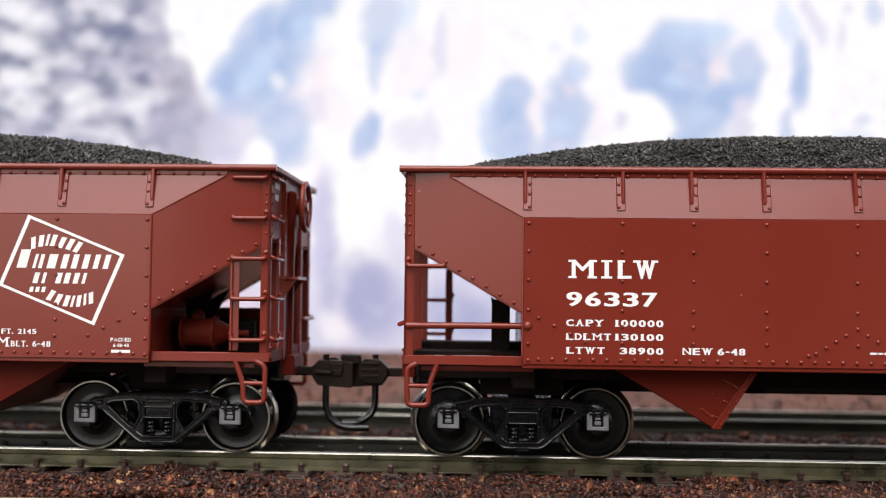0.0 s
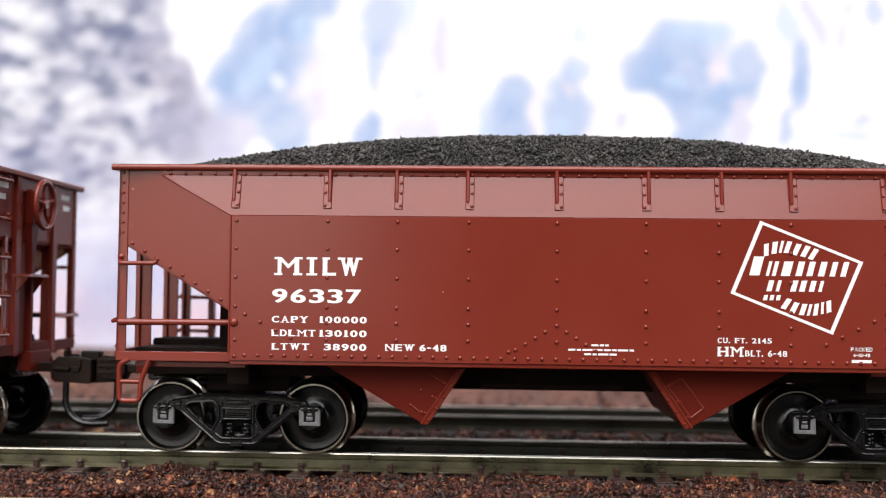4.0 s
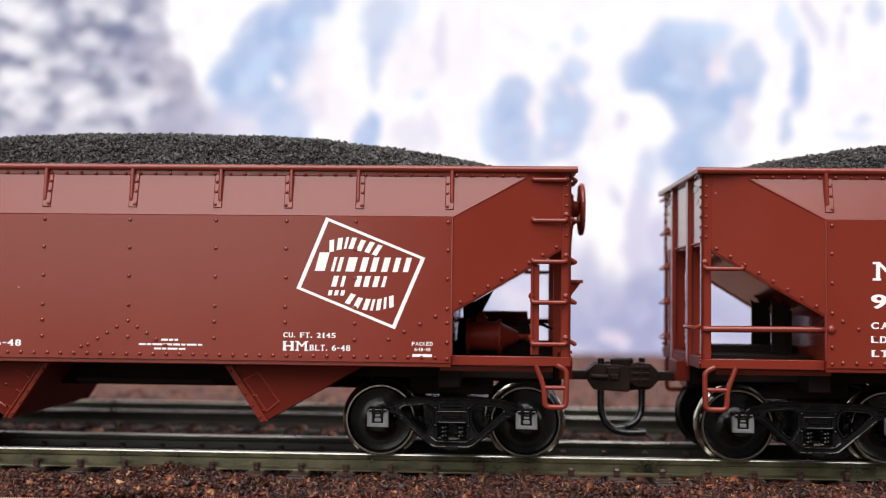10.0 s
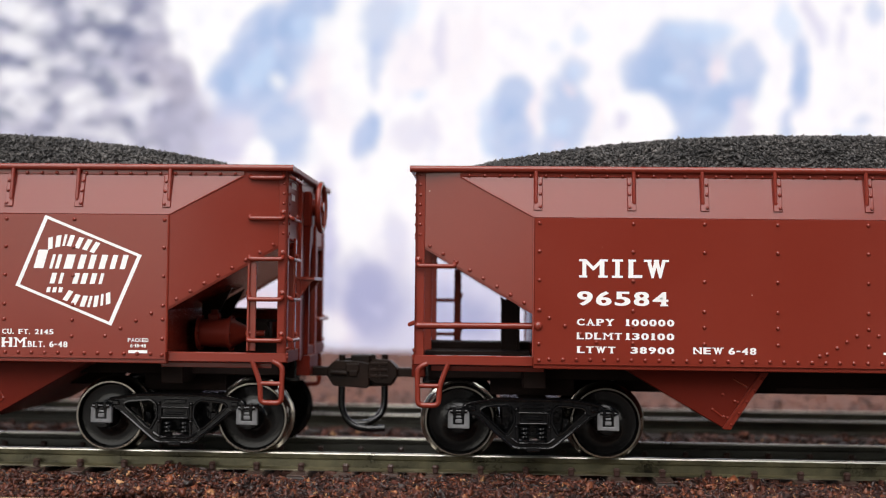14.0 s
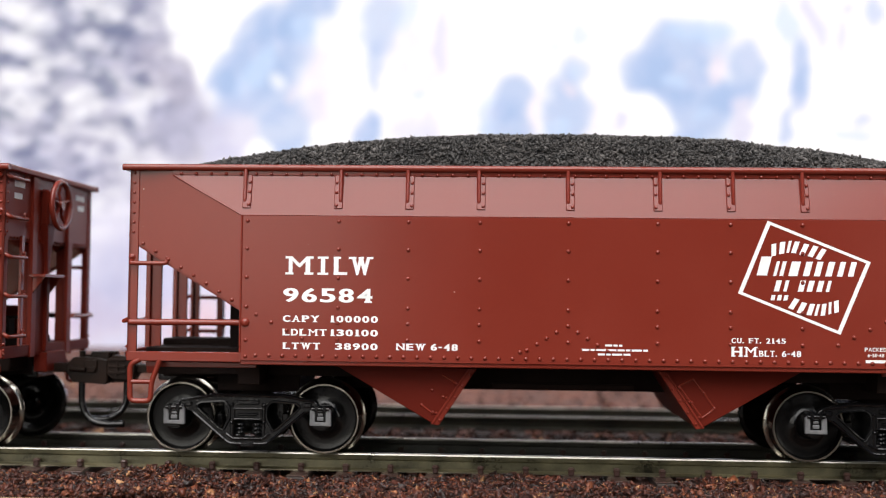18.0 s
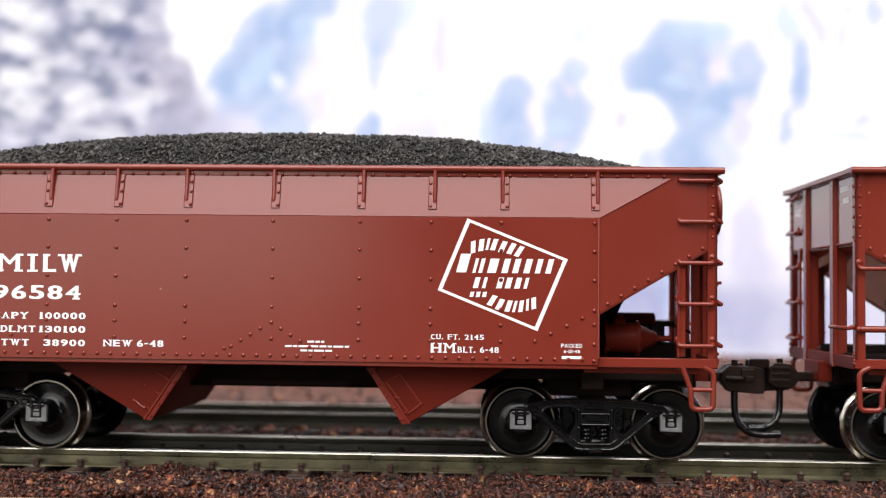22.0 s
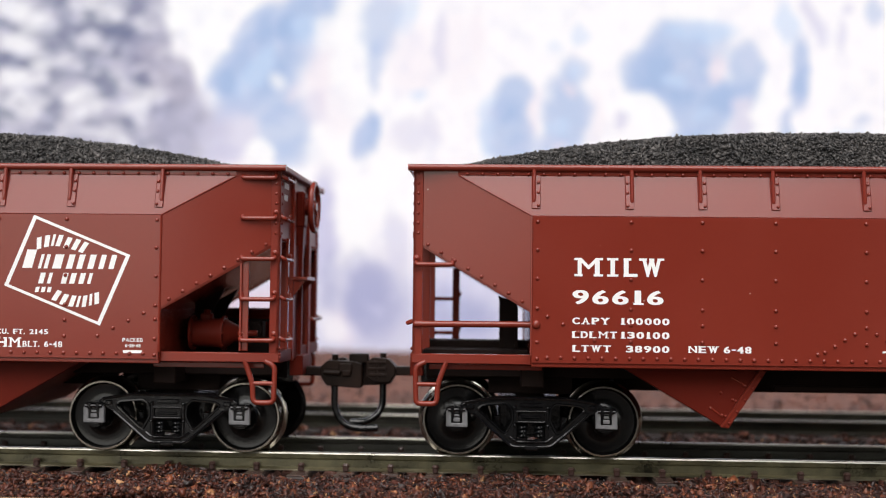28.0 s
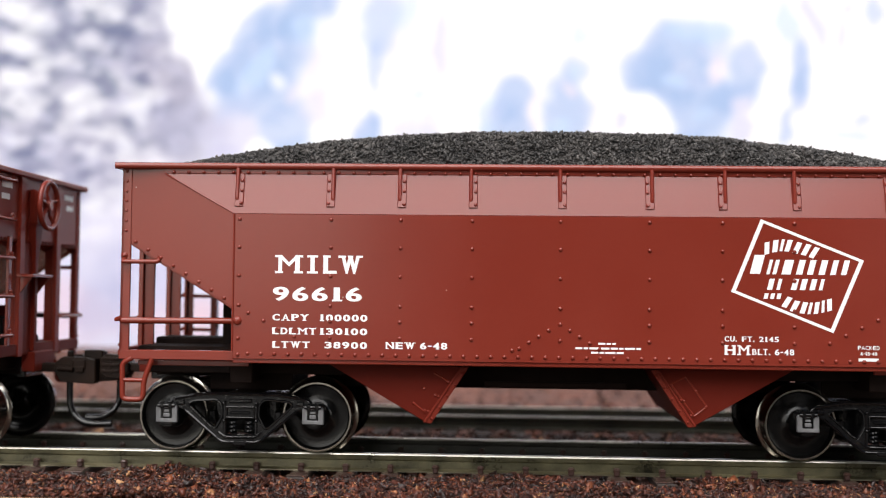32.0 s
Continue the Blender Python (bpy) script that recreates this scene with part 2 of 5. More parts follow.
spot("snow", -177, 144, 10.5, 8.5, -10, 0.51, 0.60)
spot("snow", -210, 131, 8.5, 2.5, 0, 0.30, 0.80)
spot("snow", -183, 129, 13, 2.8, 4, 0.39, 0.70)
spot("snow", -185, 120, 12, 3.8, 6, 0.36, 0.70)
spot("snow", -170, 115, 8.5, 4, 8, 0.33, 0.70)
spot("snow", -214, 116, 11.5, 4, 5, 0.51, 0.60)
spot("snow", -213, 104, 12, 6, -10, 0.51, 0.60)
spot("snow", -184, 105, 10.5, 6.5, -12, 0.45, 0.70)
spot("snow", -159, 105, 4.5, 10, -4, 0.48, 0.60)
spot("snow", -193, 95, 5, 5.5, 0, 0.36, 0.70)
spot("snow", -177, 91, 11, 3, 4, 0.30, 0.80)
spot("snow", -205, 90, 15, 2.2, 0, 0.24, 0.90)
spot("snow", -134, 145, 15, 15, 0, 0.90, 0.40)
spot("snow", -127, 130, 10.5, 15, 10, 0.90, 0.40)
spot("snow", -131, 119, 4, 7.5, 0, 0.75, 0.50)
spot("blue", -105, 121, 13, 28.8, 42, 0.70, 0.45)
spot("blue", -87, 144, 23.8, 9, -22, 0.66, 0.50)
spot("blue", -99, 110, 13.8, 13.8, 0, 0.62, 0.60)
spot("blue", -92, 94, 12.5, 15, -12, 0.62, 0.55)
spot("blue", -87, 84, 10, 7.5, 0, 0.44, 0.70)
spot("blue", -112, 121, 6.5, 17.5, 40, 0.6, 0.5)
spot("blue", -79, 146, 17.5, 8.5, -30, 0.55, 0.5)
spot("blue", -94, 128, 15.0, 15.0, 30, 0.5, 0.6)
spot("blue", -119, 113, 8.5, 6.0, 30, 0.5, 0.6)
spot("blue", -120, 121, 4.0, 14.0, 40, 0.6, 0.5)
spot("blue", -106, 140, 5.0, 15.0, 42, 0.55, 0.5)
spot("pale", -105, 119, 5, 15.5, 38, 0.70, 0.60)
spot("snow", -108, 151, 7.5, 5.5, -40, 0.80, 0.50)
spot("snow", -96, 116, 4.2, 3.5, 0, 0.65, 0.60)
spot("pale", -83, 137, 7.5, 6.5, 0, 0.60, 0.60)
spot("snow", -123, 138, 6.5, 12.5, 42, 0.90, 0.35)
spot("rose", -89, 110, 3.5, 6.5, 20, 0.38, 0.60)
spot("rose", -75, 121, 9, 17.5, 10, 0.49, 0.60)
spot("lilac", -79, 103, 7.5, 8, 0, 0.40, 0.70)
spot("snow", -102, 83, 6.5, 7.5, -25, 0.85, 0.40)
spot("lilac", -119, 82, 8.5, 6, 0, 0.50, 0.70)
spot("snow", -63, 127, 10.5, 32.5, 0, 0.85, 0.50)
spot("snow", -75, 136, 6.5, 8.5, 30, 0.60, 0.60)
spot("rose", -70, 101, 9, 12.5, 0, 0.30, 0.70)
spot("blue", -50, 140, 9, 15.5, 4, 0.57, 0.60)
spot("blue", -52, 122, 4, 12, 4, 0.53, 0.70)
spot("pale", -39, 146, 6.5, 10, 0, 0.50, 0.70)
spot("rose", -34, 124, 12.5, 17.5, 0, 0.34, 0.70)
spot("lilac", -22, 132, 4, 17.5, 0, 0.50, 0.60)
spot("pale", -33, 108, 5.5, 3.5, 0, 0.50, 0.70)
spot("snow", -46, 103, 17.5, 6.5, 8, 0.60, 0.70)
spot("blue", -58, 91, 5, 12.5, 12, 0.84, 0.45)
spot("blue", -55, 100, 3, 4, 0, 0.53, 0.70)
spot("lilac", -38, 91, 13, 7.5, 0, 0.40, 0.70)
spot("lilac", -26, 95, 3.5, 7.5, 0, 0.35, 0.70)
spot("snow", -73, 85, 10, 10, 0, 0.50, 0.70)
spot("snow", -48, 73, 15, 15, 0, 0.70, 0.60)
spot("rose", -14, 129, 7.5, 22.5, 0, 0.30, 0.80)
spot("rose", -6, 139, 3, 15, 0, 0.34, 0.70)
spot("snow", 21, 139, 15, 17.5, 0, 0.50, 0.80)
spot("blue", 7, 107, 8.5, 11.5, 4, 0.75, 0.50)
spot("blue", 6, 91, 10, 15.5, -4, 0.75, 0.50)
spot("blue", 19, 86, 12.5, 8.5, 0, 0.53, 0.70)
spot("pale", -3, 94, 3.5, 15, 0, 0.60, 0.60)
spot("blue", 31, 101, 11.5, 20.5, 4, 0.75, 0.50)
spot("blue", 35, 122, 8, 5.5, 0, 0.53, 0.70)
spot("pale", 36, 122, 4, 3.5, 0, 0.50, 0.60)
spot("pale", 39, 136, 3.5, 5.5, 10, 0.45, 0.70)
spot("pale", 27, 130, 4.5, 2.5, 0, 0.30, 0.80)
spot("rose", 33, 113, 3.8, 3.5, 0, 0.60, 0.50)
spot("pale", 27, 96, 5, 3.5, 0, 0.60, 0.60)
spot("rose", 28, 88, 4, 2.5, 0, 0.60, 0.50)
spot("rose", 16, 102, 3, 10, 10, 0.45, 0.60)
spot("rose", 45, 99, 3, 15, 0, 0.30, 0.70)
spot("blue", 78, 123, 16.5, 21.5, 8, 0.79, 0.40)
spot("blue", 68, 119, 11, 12.5, 18, 0.70, 0.50)
spot("blue", 94, 131, 9.5, 10.5, 0, 0.53, 0.60)
spot("pale", 90, 138, 15.5, 6, 4, 0.65, 0.60)
spot("blue", 90, 104, 16.5, 15, 0, 0.79, 0.45)
spot("blue", 109, 119, 8.5, 13, 0, 0.70, 0.50)
spot("blue", 104, 106, 13.5, 7, -10, 0.66, 0.60)
spot("blue", 90, 84, 20, 10, 0, 0.48, 0.70)
spot("pale", 80, 116, 6, 3.2, 25, 0.65, 0.60)
spot("pale", 90, 100, 5, 3.5, 0, 0.40, 0.70)
spot("rose", 97, 120, 3.8, 8.5, 18, 0.64, 0.50)
spot("rose", 107, 103, 5.5, 4, 0, 0.52, 0.60)
spot("lilac", 109, 94, 6.5, 6.5, 0, 0.60, 0.60)
spot("snow", 64, 103, 8, 8.5, -20, 0.95, 0.40)
spot("snow", 72, 93, 6.5, 6, -20, 0.80, 0.50)
spot("lilac", 56, 98, 3.5, 4.5, 0, 0.55, 0.60)
spot("snow", 84, 147, 17.5, 5, 0, 0.50, 0.70)
spot("snow", 117, 104, 4.5, 15, 6, 0.70, 0.50)
spot("blue", 131, 119, 4, 16.5, -4, 0.75, 0.50)
spot("blue", 132, 112, 5, 10, 0, 0.62, 0.60)
spot("blue", 126, 96, 3.8, 9, 14, 0.62, 0.60)
spot("pale", 126, 141, 5, 10, 0, 0.60, 0.60)
spot("lilac", 137, 142, 3.5, 12.5, -14, 0.55, 0.60)
spot("lilac", 150, 136, 2.5, 8.5, 0, 0.45, 0.70)
spot("blue", 165, 146, 4.5, 6.5, 0, 0.53, 0.70)
spot("lilac", 153, 149, 3.5, 3, 0, 0.50, 0.70)
spot("blue", 160, 99, 5, 3.2, -16, 0.44, 0.70)
spot("pale", 155, 92, 10, 3, 0, 0.50, 0.70)


def printed(name, x0, x1):
    """The print between x0 and x1, with the patches that reach into it."""
    m = material(name, (0.9, 0.9, 0.95), 0.9, spec=0.1)
    co = node(m, "ShaderNodeTexCoord")
    sway = node(m, "ShaderNodeTexNoise", Scale=38.0, Detail=5, Roughness=0.6)
    link(m, co.outputs["Object"], sway.inputs["Vector"])
    back = node(m, "ShaderNodeVectorMath")
    back.operation = "ADD"
    back.inputs[1].default_value = (-0.0090, 0.0, -0.0090)
    link(m, co.outputs["Object"], back.inputs[0])
    shift = node(m, "ShaderNodeVectorMath")
    shift.operation = "MULTIPLY_ADD"
    shift.inputs[1].default_value = (0.018, 0.0, 0.018)
    link(m, sway.outputs["Color"], shift.inputs[0])
    link(m, back.outputs[0], shift.inputs[2])
    height = node(m, "ShaderNodeSeparateXYZ")
    link(m, shift.outputs[0], height.inputs[0])
    low = node(m, "ShaderNodeMapRange")
    low.interpolation_type = "SMOOTHSTEP"
    low.inputs["From Min"].default_value, low.inputs["From Max"].default_value = 0.004, 0.062
    low.inputs["To Min"].default_value, low.inputs["To Max"].default_value = 0.6, 0.0
    link(m, height.outputs["Z"], low.inputs["Value"])
    mist = node(m, "ShaderNodeMix")
    mist.data_type = "RGBA"
    link(m, low.outputs["Result"], mist.inputs["Factor"])
    mist.inputs["A"].default_value, mist.inputs["B"].default_value = (0.91, 0.92, 0.96, 1), (0.40, 0.42, 0.64, 1)
    paint = mist.outputs["Result"]
    for tone, x, z, rx, rz, tilt, strength, soft in patches:
        reach = max(rx, rz) * 1.4 + 12
        if x + reach < x0 or x - reach > x1:
            continue
        mp = node(m, "ShaderNodeMapping")
        mp.vector_type = "TEXTURE"
        mp.inputs["Location"].default_value = (x * MM, 0, z * MM)
        mp.inputs["Rotation"].default_value = (0, radians(tilt), 0)
        mp.inputs["Scale"].default_value = (rx * MM, 1000.0, rz * MM)
        link(m, shift.outputs[0], mp.inputs["Vector"])
        ln = node(m, "ShaderNodeVectorMath")
        ln.operation = "LENGTH"
        link(m, mp.outputs[0], ln.inputs[0])
        mr = node(m, "ShaderNodeMapRange")
        mr.interpolation_type = "SMOOTHSTEP"
        mr.inputs["From Min"].default_value, mr.inputs["From Max"].default_value = 1.0 - soft * 0.7, 1.0 + soft * 0.45
        mr.inputs["To Min"].default_value, mr.inputs["To Max"].default_value = strength, 0.0
        link(m, ln.outputs["Value"], mr.inputs["Value"])
        mx = node(m, "ShaderNodeMix")
        mx.data_type = "RGBA"
        link(m, mr.outputs["Result"], mx.inputs["Factor"])
        link(m, paint, mx.inputs["A"])
        mx.inputs["B"].default_value = (*TONE[tone], 1)
        paint = mx.outputs["Result"]
    if x0 < -120:
        # boughs and bright gaps all over the forest
        wide = node(m, "ShaderNodeMapping")
        wide.inputs["Scale"].default_value = (0.75, 1.0, 1.35)
        link(m, co.outputs["Object"], wide.inputs["Vector"])
        bough = node(m, "ShaderNodeTexNoise", Scale=95.0, Detail=3, Roughness=0.55)
        link(m, wide.outputs[0], bough.inputs["Vector"])
        area = node(m, "ShaderNodeMapping")
        area.vector_type = "TEXTURE"
        area.inputs["Location"].default_value, area.inputs["Scale"].default_value = (-0.200, 0, 0.112), (0.064, 1000.0, 0.078)
        link(m, co.outputs["Object"], area.inputs["Vector"])
        away = node(m, "ShaderNodeVectorMath")
        away.operation = "LENGTH"
        link(m, area.outputs[0], away.inputs[0])
        inside = node(m, "ShaderNodeMapRange")
        inside.inputs["From Min"].default_value, inside.inputs["From Max"].default_value = 0.7, 1.05
        inside.inputs["To Min"].default_value, inside.inputs["To Max"].default_value = 1.0, 0.0
        link(m, away.outputs["Value"], inside.inputs["Value"])
        for tone, low_end, high_end, much in (("forest", 0.5, 0.36, 0.75), ("snow", 0.52, 0.66, 0.7)):
            here = node(m, "ShaderNodeMapRange")
            here.inputs["From Min"].default_value, here.inputs["From Max"].default_value = low_end, high_end
            here.inputs["To Max"].default_value = much
            link(m, bough.outputs["Fac"], here.inputs["Value"])
            both = node(m, "ShaderNodeMath")
            both.operation = "MULTIPLY"
            link(m, here.outputs["Result"], both.inputs[0])
            link(m, inside.outputs["Result"], both.inputs[1])
            mx = node(m, "ShaderNodeMix")
            mx.data_type = "RGBA"
            link(m, both.outputs[0], mx.inputs["Factor"])
            link(m, paint, mx.inputs["A"])
            mx.inputs["B"].default_value = (*TONE[tone], 1)
            paint = mx.outputs["Result"]
    fine = node(m, "ShaderNodeTexNoise", Scale=120.0, Detail=4, Roughness=0.65)
    link(m, co.outputs["Object"], fine.inputs["Vector"])
    gap = node(m, "ShaderNodeMapRange")
    gap.inputs["From Min"].default_value, gap.inputs["From Max"].default_value = 0.5, 0.72
    gap.inputs["To Min"].default_value, gap.inputs["To Max"].default_value = 0.0, 0.42
    link(m, fine.outputs["Fac"], gap.inputs["Value"])
    drift = node(m, "ShaderNodeMix")
    drift.data_type = "RGBA"
    link(m, gap.outputs["Result"], drift.inputs["Factor"])
    link(m, paint, drift.inputs["A"])
    drift.inputs["B"].default_value = (0.68, 0.71, 0.87, 1)
    link(m, drift.outputs["Result"], m.node_tree.nodes["Principled BSDF"].inputs["Base Color"])
    return m


SHEETS = (-640, -150, -85, 15, 85, 640)
PRINTS = [printed("printed_mountain_scene", a, b) for a, b in zip(SHEETS, SHEETS[1:])]


# ---- mesh helpers: all shapes in millimetres ----
def finish(bm, name, mat, smooth=True):
    bmesh.ops.recalc_face_normals(bm, faces=bm.faces)
    me = bpy.data.meshes.new(name)
    bm.to_mesh(me)
    bm.free()
    me.transform(Matrix.Scale(MM, 4))
    for m in mat if isinstance(mat, (list, tuple)) else [mat]:
        me.materials.append(m)
    if smooth:
        soft = [p.use_smooth for p in me.polygons]
        me.set_sharp_from_angle(angle=radians(50))
        me.polygons.foreach_set("use_smooth", soft)
    return me


def part(name, bm, mat, parent, label="", at=None, smooth=True):
    ob = new(name, finish(bm, name, mat, smooth))
    ob.parent = parent
    if at is not None:
        ob.matrix_basis = at
    if label:
        ob["label"] = label
    return ob


def again(name, mesh, parent, at, label=""):
    ob = new(name, mesh)
    ob.parent = parent
    ob.matrix_basis = at
    if label:
        ob["label"] = label
    return ob


def mm(x, y, z, rx=0, ry=0, rz=0):
    return pose(x * MM, y * MM, z * MM, rx, ry, rz)


def box(bm, x0, x1, y0, y1, z0, z1, bevel=0.0):
    vs = [bm.verts.new((x, y, z)) for x in (x0, x1) for y in (y0, y1) for z in (z0, z1)]
    fs = [bm.faces.new([vs[i] for i in f]) for f in ((0, 1, 3, 2), (4, 6, 7, 5), (0, 4, 5, 1), (2, 3, 7, 6), (0, 2, 6, 4), (1, 5, 7, 3))]
    if bevel:
        es = list({e for f in fs for e in f.edges})
        bmesh.ops.bevel(bm, geom=es, offset=bevel, segments=1, affect="EDGES")


def solid(bm, front, back, bevel=0.0):
    """A closed block between two outlines of equally many corners."""
    a = [bm.verts.new(p) for p in front]
    b = [bm.verts.new(p) for p in back]
    n = len(a)
    fs = [bm.faces.new(a), bm.faces.new(b[::-1])]
    fs += [bm.faces.new((a[i], b[i], b[(i + 1) % n], a[(i + 1) % n])) for i in range(n)]
    if bevel:
        bmesh.ops.bevel(bm, geom=list({e for f in fs for e in f.edges}), offset=bevel, segments=1, affect="EDGES")


def slab(bm, pts, shift, bevel=0.0):
    """A polygon made thick by the shift."""
    solid(bm, pts, [(p[0] + shift[0], p[1] + shift[1], p[2] + shift[2]) for p in pts], bevel)


def cyl(bm, p, q, r, n=10, r2=None):
    p, q = Vector(p), Vector(q)
    d = (q - p).normalized()
    u = d.orthogonal().normalized()
    v = d.cross(u)
    r2 = r if r2 is None else r2
    rings = [[bm.verts.new(c + (u * math.cos(a) + v * math.sin(a)) * s) for a in (2 * math.pi * k / n for k in range(n))] for c, s in ((p, r), (q, r2))]
    bm.faces.new(rings[0][::-1])
    bm.faces.new(rings[1])
    for i in range(n):
        j = (i + 1) % n
        bm.faces.new((rings[0][i], rings[0][j], rings[1][j], rings[1][i])).smooth = True


def tube(bm, pts, r, n=8):
    """A round bar along a line of points, with one ring at each."""
    pts = [Vector(p) for p in pts]
    u, rings = None, []
    for i, p in enumerate(pts):
        d = (pts[min(i + 1, len(pts) - 1)] - pts[max(i - 1, 0)]).normalized()
        u = d.orthogonal().normalized() if u is None else (u - d * u.dot(d)).normalized()
        v = d.cross(u)
        rings.append([bm.verts.new(p + (u * math.cos(a) + v * math.sin(a)) * r) for a in (2 * math.pi * k / n for k in range(n))])
    bm.faces.new(rings[0][::-1])
    bm.faces.new(rings[-1])
    for a, b in zip(rings, rings[1:]):
        for i in range(n):
            j = (i + 1) % n
            bm.faces.new((a[i], a[j], b[j], b[i])).smooth = True


def rounded(pts, r, steps=4):
    """The line of points with its inner corners rounded."""
    pts = [Vector(p) for p in pts]
    out = [pts[0]]
    for a, b, c in zip(pts, pts[1:], pts[2:]):
        p, q = b + (a - b).normalized() * r, b + (c - b).normalized() * r
        for k in range(steps + 1):
            t = k / steps
            out.append(p.lerp(b, t).lerp(b.lerp(q, t), t))
    return out + [pts[-1]]


def rivet(bm, p, way, r=0.28, h=0.24):
    """A round head on a surface that faces the way."""
    p, d = Vector(p), Vector(way).normalized()
    u = d.orthogonal().normalized()
    v = d.cross(u)
    n = 8
    rings = [[bm.verts.new(p + d * up + (u * math.cos(2 * math.pi * k / n) + v * math.sin(2 * math.pi * k / n)) * size) for k in range(n)] for up, size in ((-0.05, r), (h * 0.5, r * 0.9), (h * 0.88, r * 0.5))]
    tip = bm.verts.new(p + d * h)
    for i in range(n):
        j = (i + 1) % n
        for low, high in zip(rings, rings[1:]):
            bm.faces.new((low[i], low[j], high[j], high[i])).smooth = True
        bm.faces.new((rings[-1][i], rings[-1][j], tip)).smooth = True


def lathe(bm, profile, n=40, mats=None):
    """Rings about the y axis from (y, r) rows; mats gives each band its slot."""
    rings = [[bm.verts.new((r * math.cos(a), y, r * math.sin(a))) for a in (2 * math.pi * k / n for k in range(n))] for y, r in profile]
    for b, (p, q) in enumerate(zip(rings, rings[1:])):
        for i in range(n):
            j = (i + 1) % n
            f = bm.faces.new((p[i], p[j], q[j], q[i]))
            f.smooth = True
            if mats:
                f.material_index = mats[b]
    bm.faces.new(rings[0])
    bm.faces.new(rings[-1])


def evaluated(ob):
    dg = bpy.context.evaluated_depsgraph_get()
    dg.update()
    me = bpy.data.meshes.new_from_object(ob.evaluated_get(dg))
    data = ob.data
    bpy.data.objects.remove(ob)
    bpy.data.curves.remove(data)
    return me


def plate(bm, loops, y0, y1, bevel=0.1):
    """A flat casting in the x-z plane with holes, its edges rounded."""
    cu = bpy.data.curves.new("outline", "CURVE")
    cu.dimensions, cu.fill_mode = "2D", "BOTH"
    cu.extrude, cu.bevel_depth, cu.offset, cu.bevel_resolution = abs(y1 - y0) / 2 - bevel, bevel, -bevel, 1
    for loop in loops:
        s = cu.splines.new("POLY")
        s.points.add(len(loop) - 1)
        s.use_cyclic_u = True
        for pt, (x, z) in zip(s.points, loop):
            pt.co = (x, z, 0, 1)
    me = evaluated(new("outline", cu))
    me.transform(Matrix.Translation((0, (y0 + y1) / 2, 0)) @ Matrix.Rotation(radians(90), 4, "X"))
    bm.from_mesh(me)
    bpy.data.meshes.remove(me)


def corners(loop, r, steps=3):
    """A closed outline with rounded corners."""
    out, n = [], len(loop)
    for i in range(n):
        a, b, c = Vector(loop[i - 1]), Vector(loop[i]), Vector(loop[(i + 1) % n])
        rr = min(r, (a - b).length * 0.45, (c - b).length * 0.45)
        p, q = b + (a - b).normalized() * rr, b + (c - b).normalized() * rr
        for k in range(steps + 1):
            t = k / steps
            v = p.lerp(b, t).lerp(b.lerp(q, t), t)
            out.append((v.x, v.y))
    return out


WIDE = {"M": 1.45, "W": 1.5, "I": 0.72, "1": 0.7, "-": 0.6, ".": 0.4, " ": 0.55, "A": 1.15, "N": 1.15, "H": 1.2, "Y": 1.1}
# slab serifs: place across the letter, 0 at its foot and 1 at its head, width
SERIF = {"M": ((0.1, 0, 0.3), (0.88, 0, 0.34), (0.1, 1, 0.26), (0.9, 1, 0.26)), "I": ((0.5, 0, 1.0), (0.5, 1, 1.0)), "L": ((0.2, 0, 0.5), (0.2, 1, 0.55)), "W": ((0.08, 1, 0.32), (0.92, 1, 0.28), (0.5, 1, 0.22)),
         "A": ((0.1, 0, 0.36), (0.88, 0, 0.4)), "P": ((0.2, 0, 0.55), (0.12, 1, 0.3)), "Y": ((0.5, 0, 0.5), (0.1, 1, 0.36), (0.9, 1, 0.34)), "T": ((0.5, 0, 0.5),), "D": ((0.12, 0, 0.3), (0.12, 1, 0.3)),
         "N": ((0.12, 0, 0.36), (0.1, 1, 0.3), (0.88, 1, 0.36)), "E": ((0.15, 0, 0.35), (0.15, 1, 0.35)), "F": ((0.2, 0, 0.55), (0.15, 1, 0.35)), "U": ((0.12, 1, 0.38), (0.88, 1, 0.36)), "H": ((0.14, 0, 0.38), (0.14, 1, 0.38), (0.86, 0, 0.38), (0.86, 1, 0.38)),
         "B": ((0.12, 0, 0.3), (0.12, 1, 0.3)), "K": ((0.15, 0, 0.36), (0.15, 1, 0.36), (0.88, 0, 0.34), (0.85, 1, 0.34)), "1": ((0.55, 0, 0.9),), "7": (), "4": ((0.72, 0, 0.5),)}
glyphs = {}


def glyph(ch, bold):
    """The outline of one letter of the built-in font, in a unit box."""
    if (ch, bold) not in glyphs:
        cu = bpy.data.curves.new("letter", "FONT")
        cu.body, cu.size, cu.offset, cu.resolution_u = ch, 1.0, bold, 4
        me = evaluated(new("letter", cu))
        co = np.array([v.co[:2] for v in me.vertices])
        lo, hi = co.min(0), co.max(0)
        glyphs[ch, bold] = ((co - lo) / (hi - lo), [tuple(p.vertices) for p in me.polygons])
        bpy.data.meshes.remove(me)
    return glyphs[ch, bold]


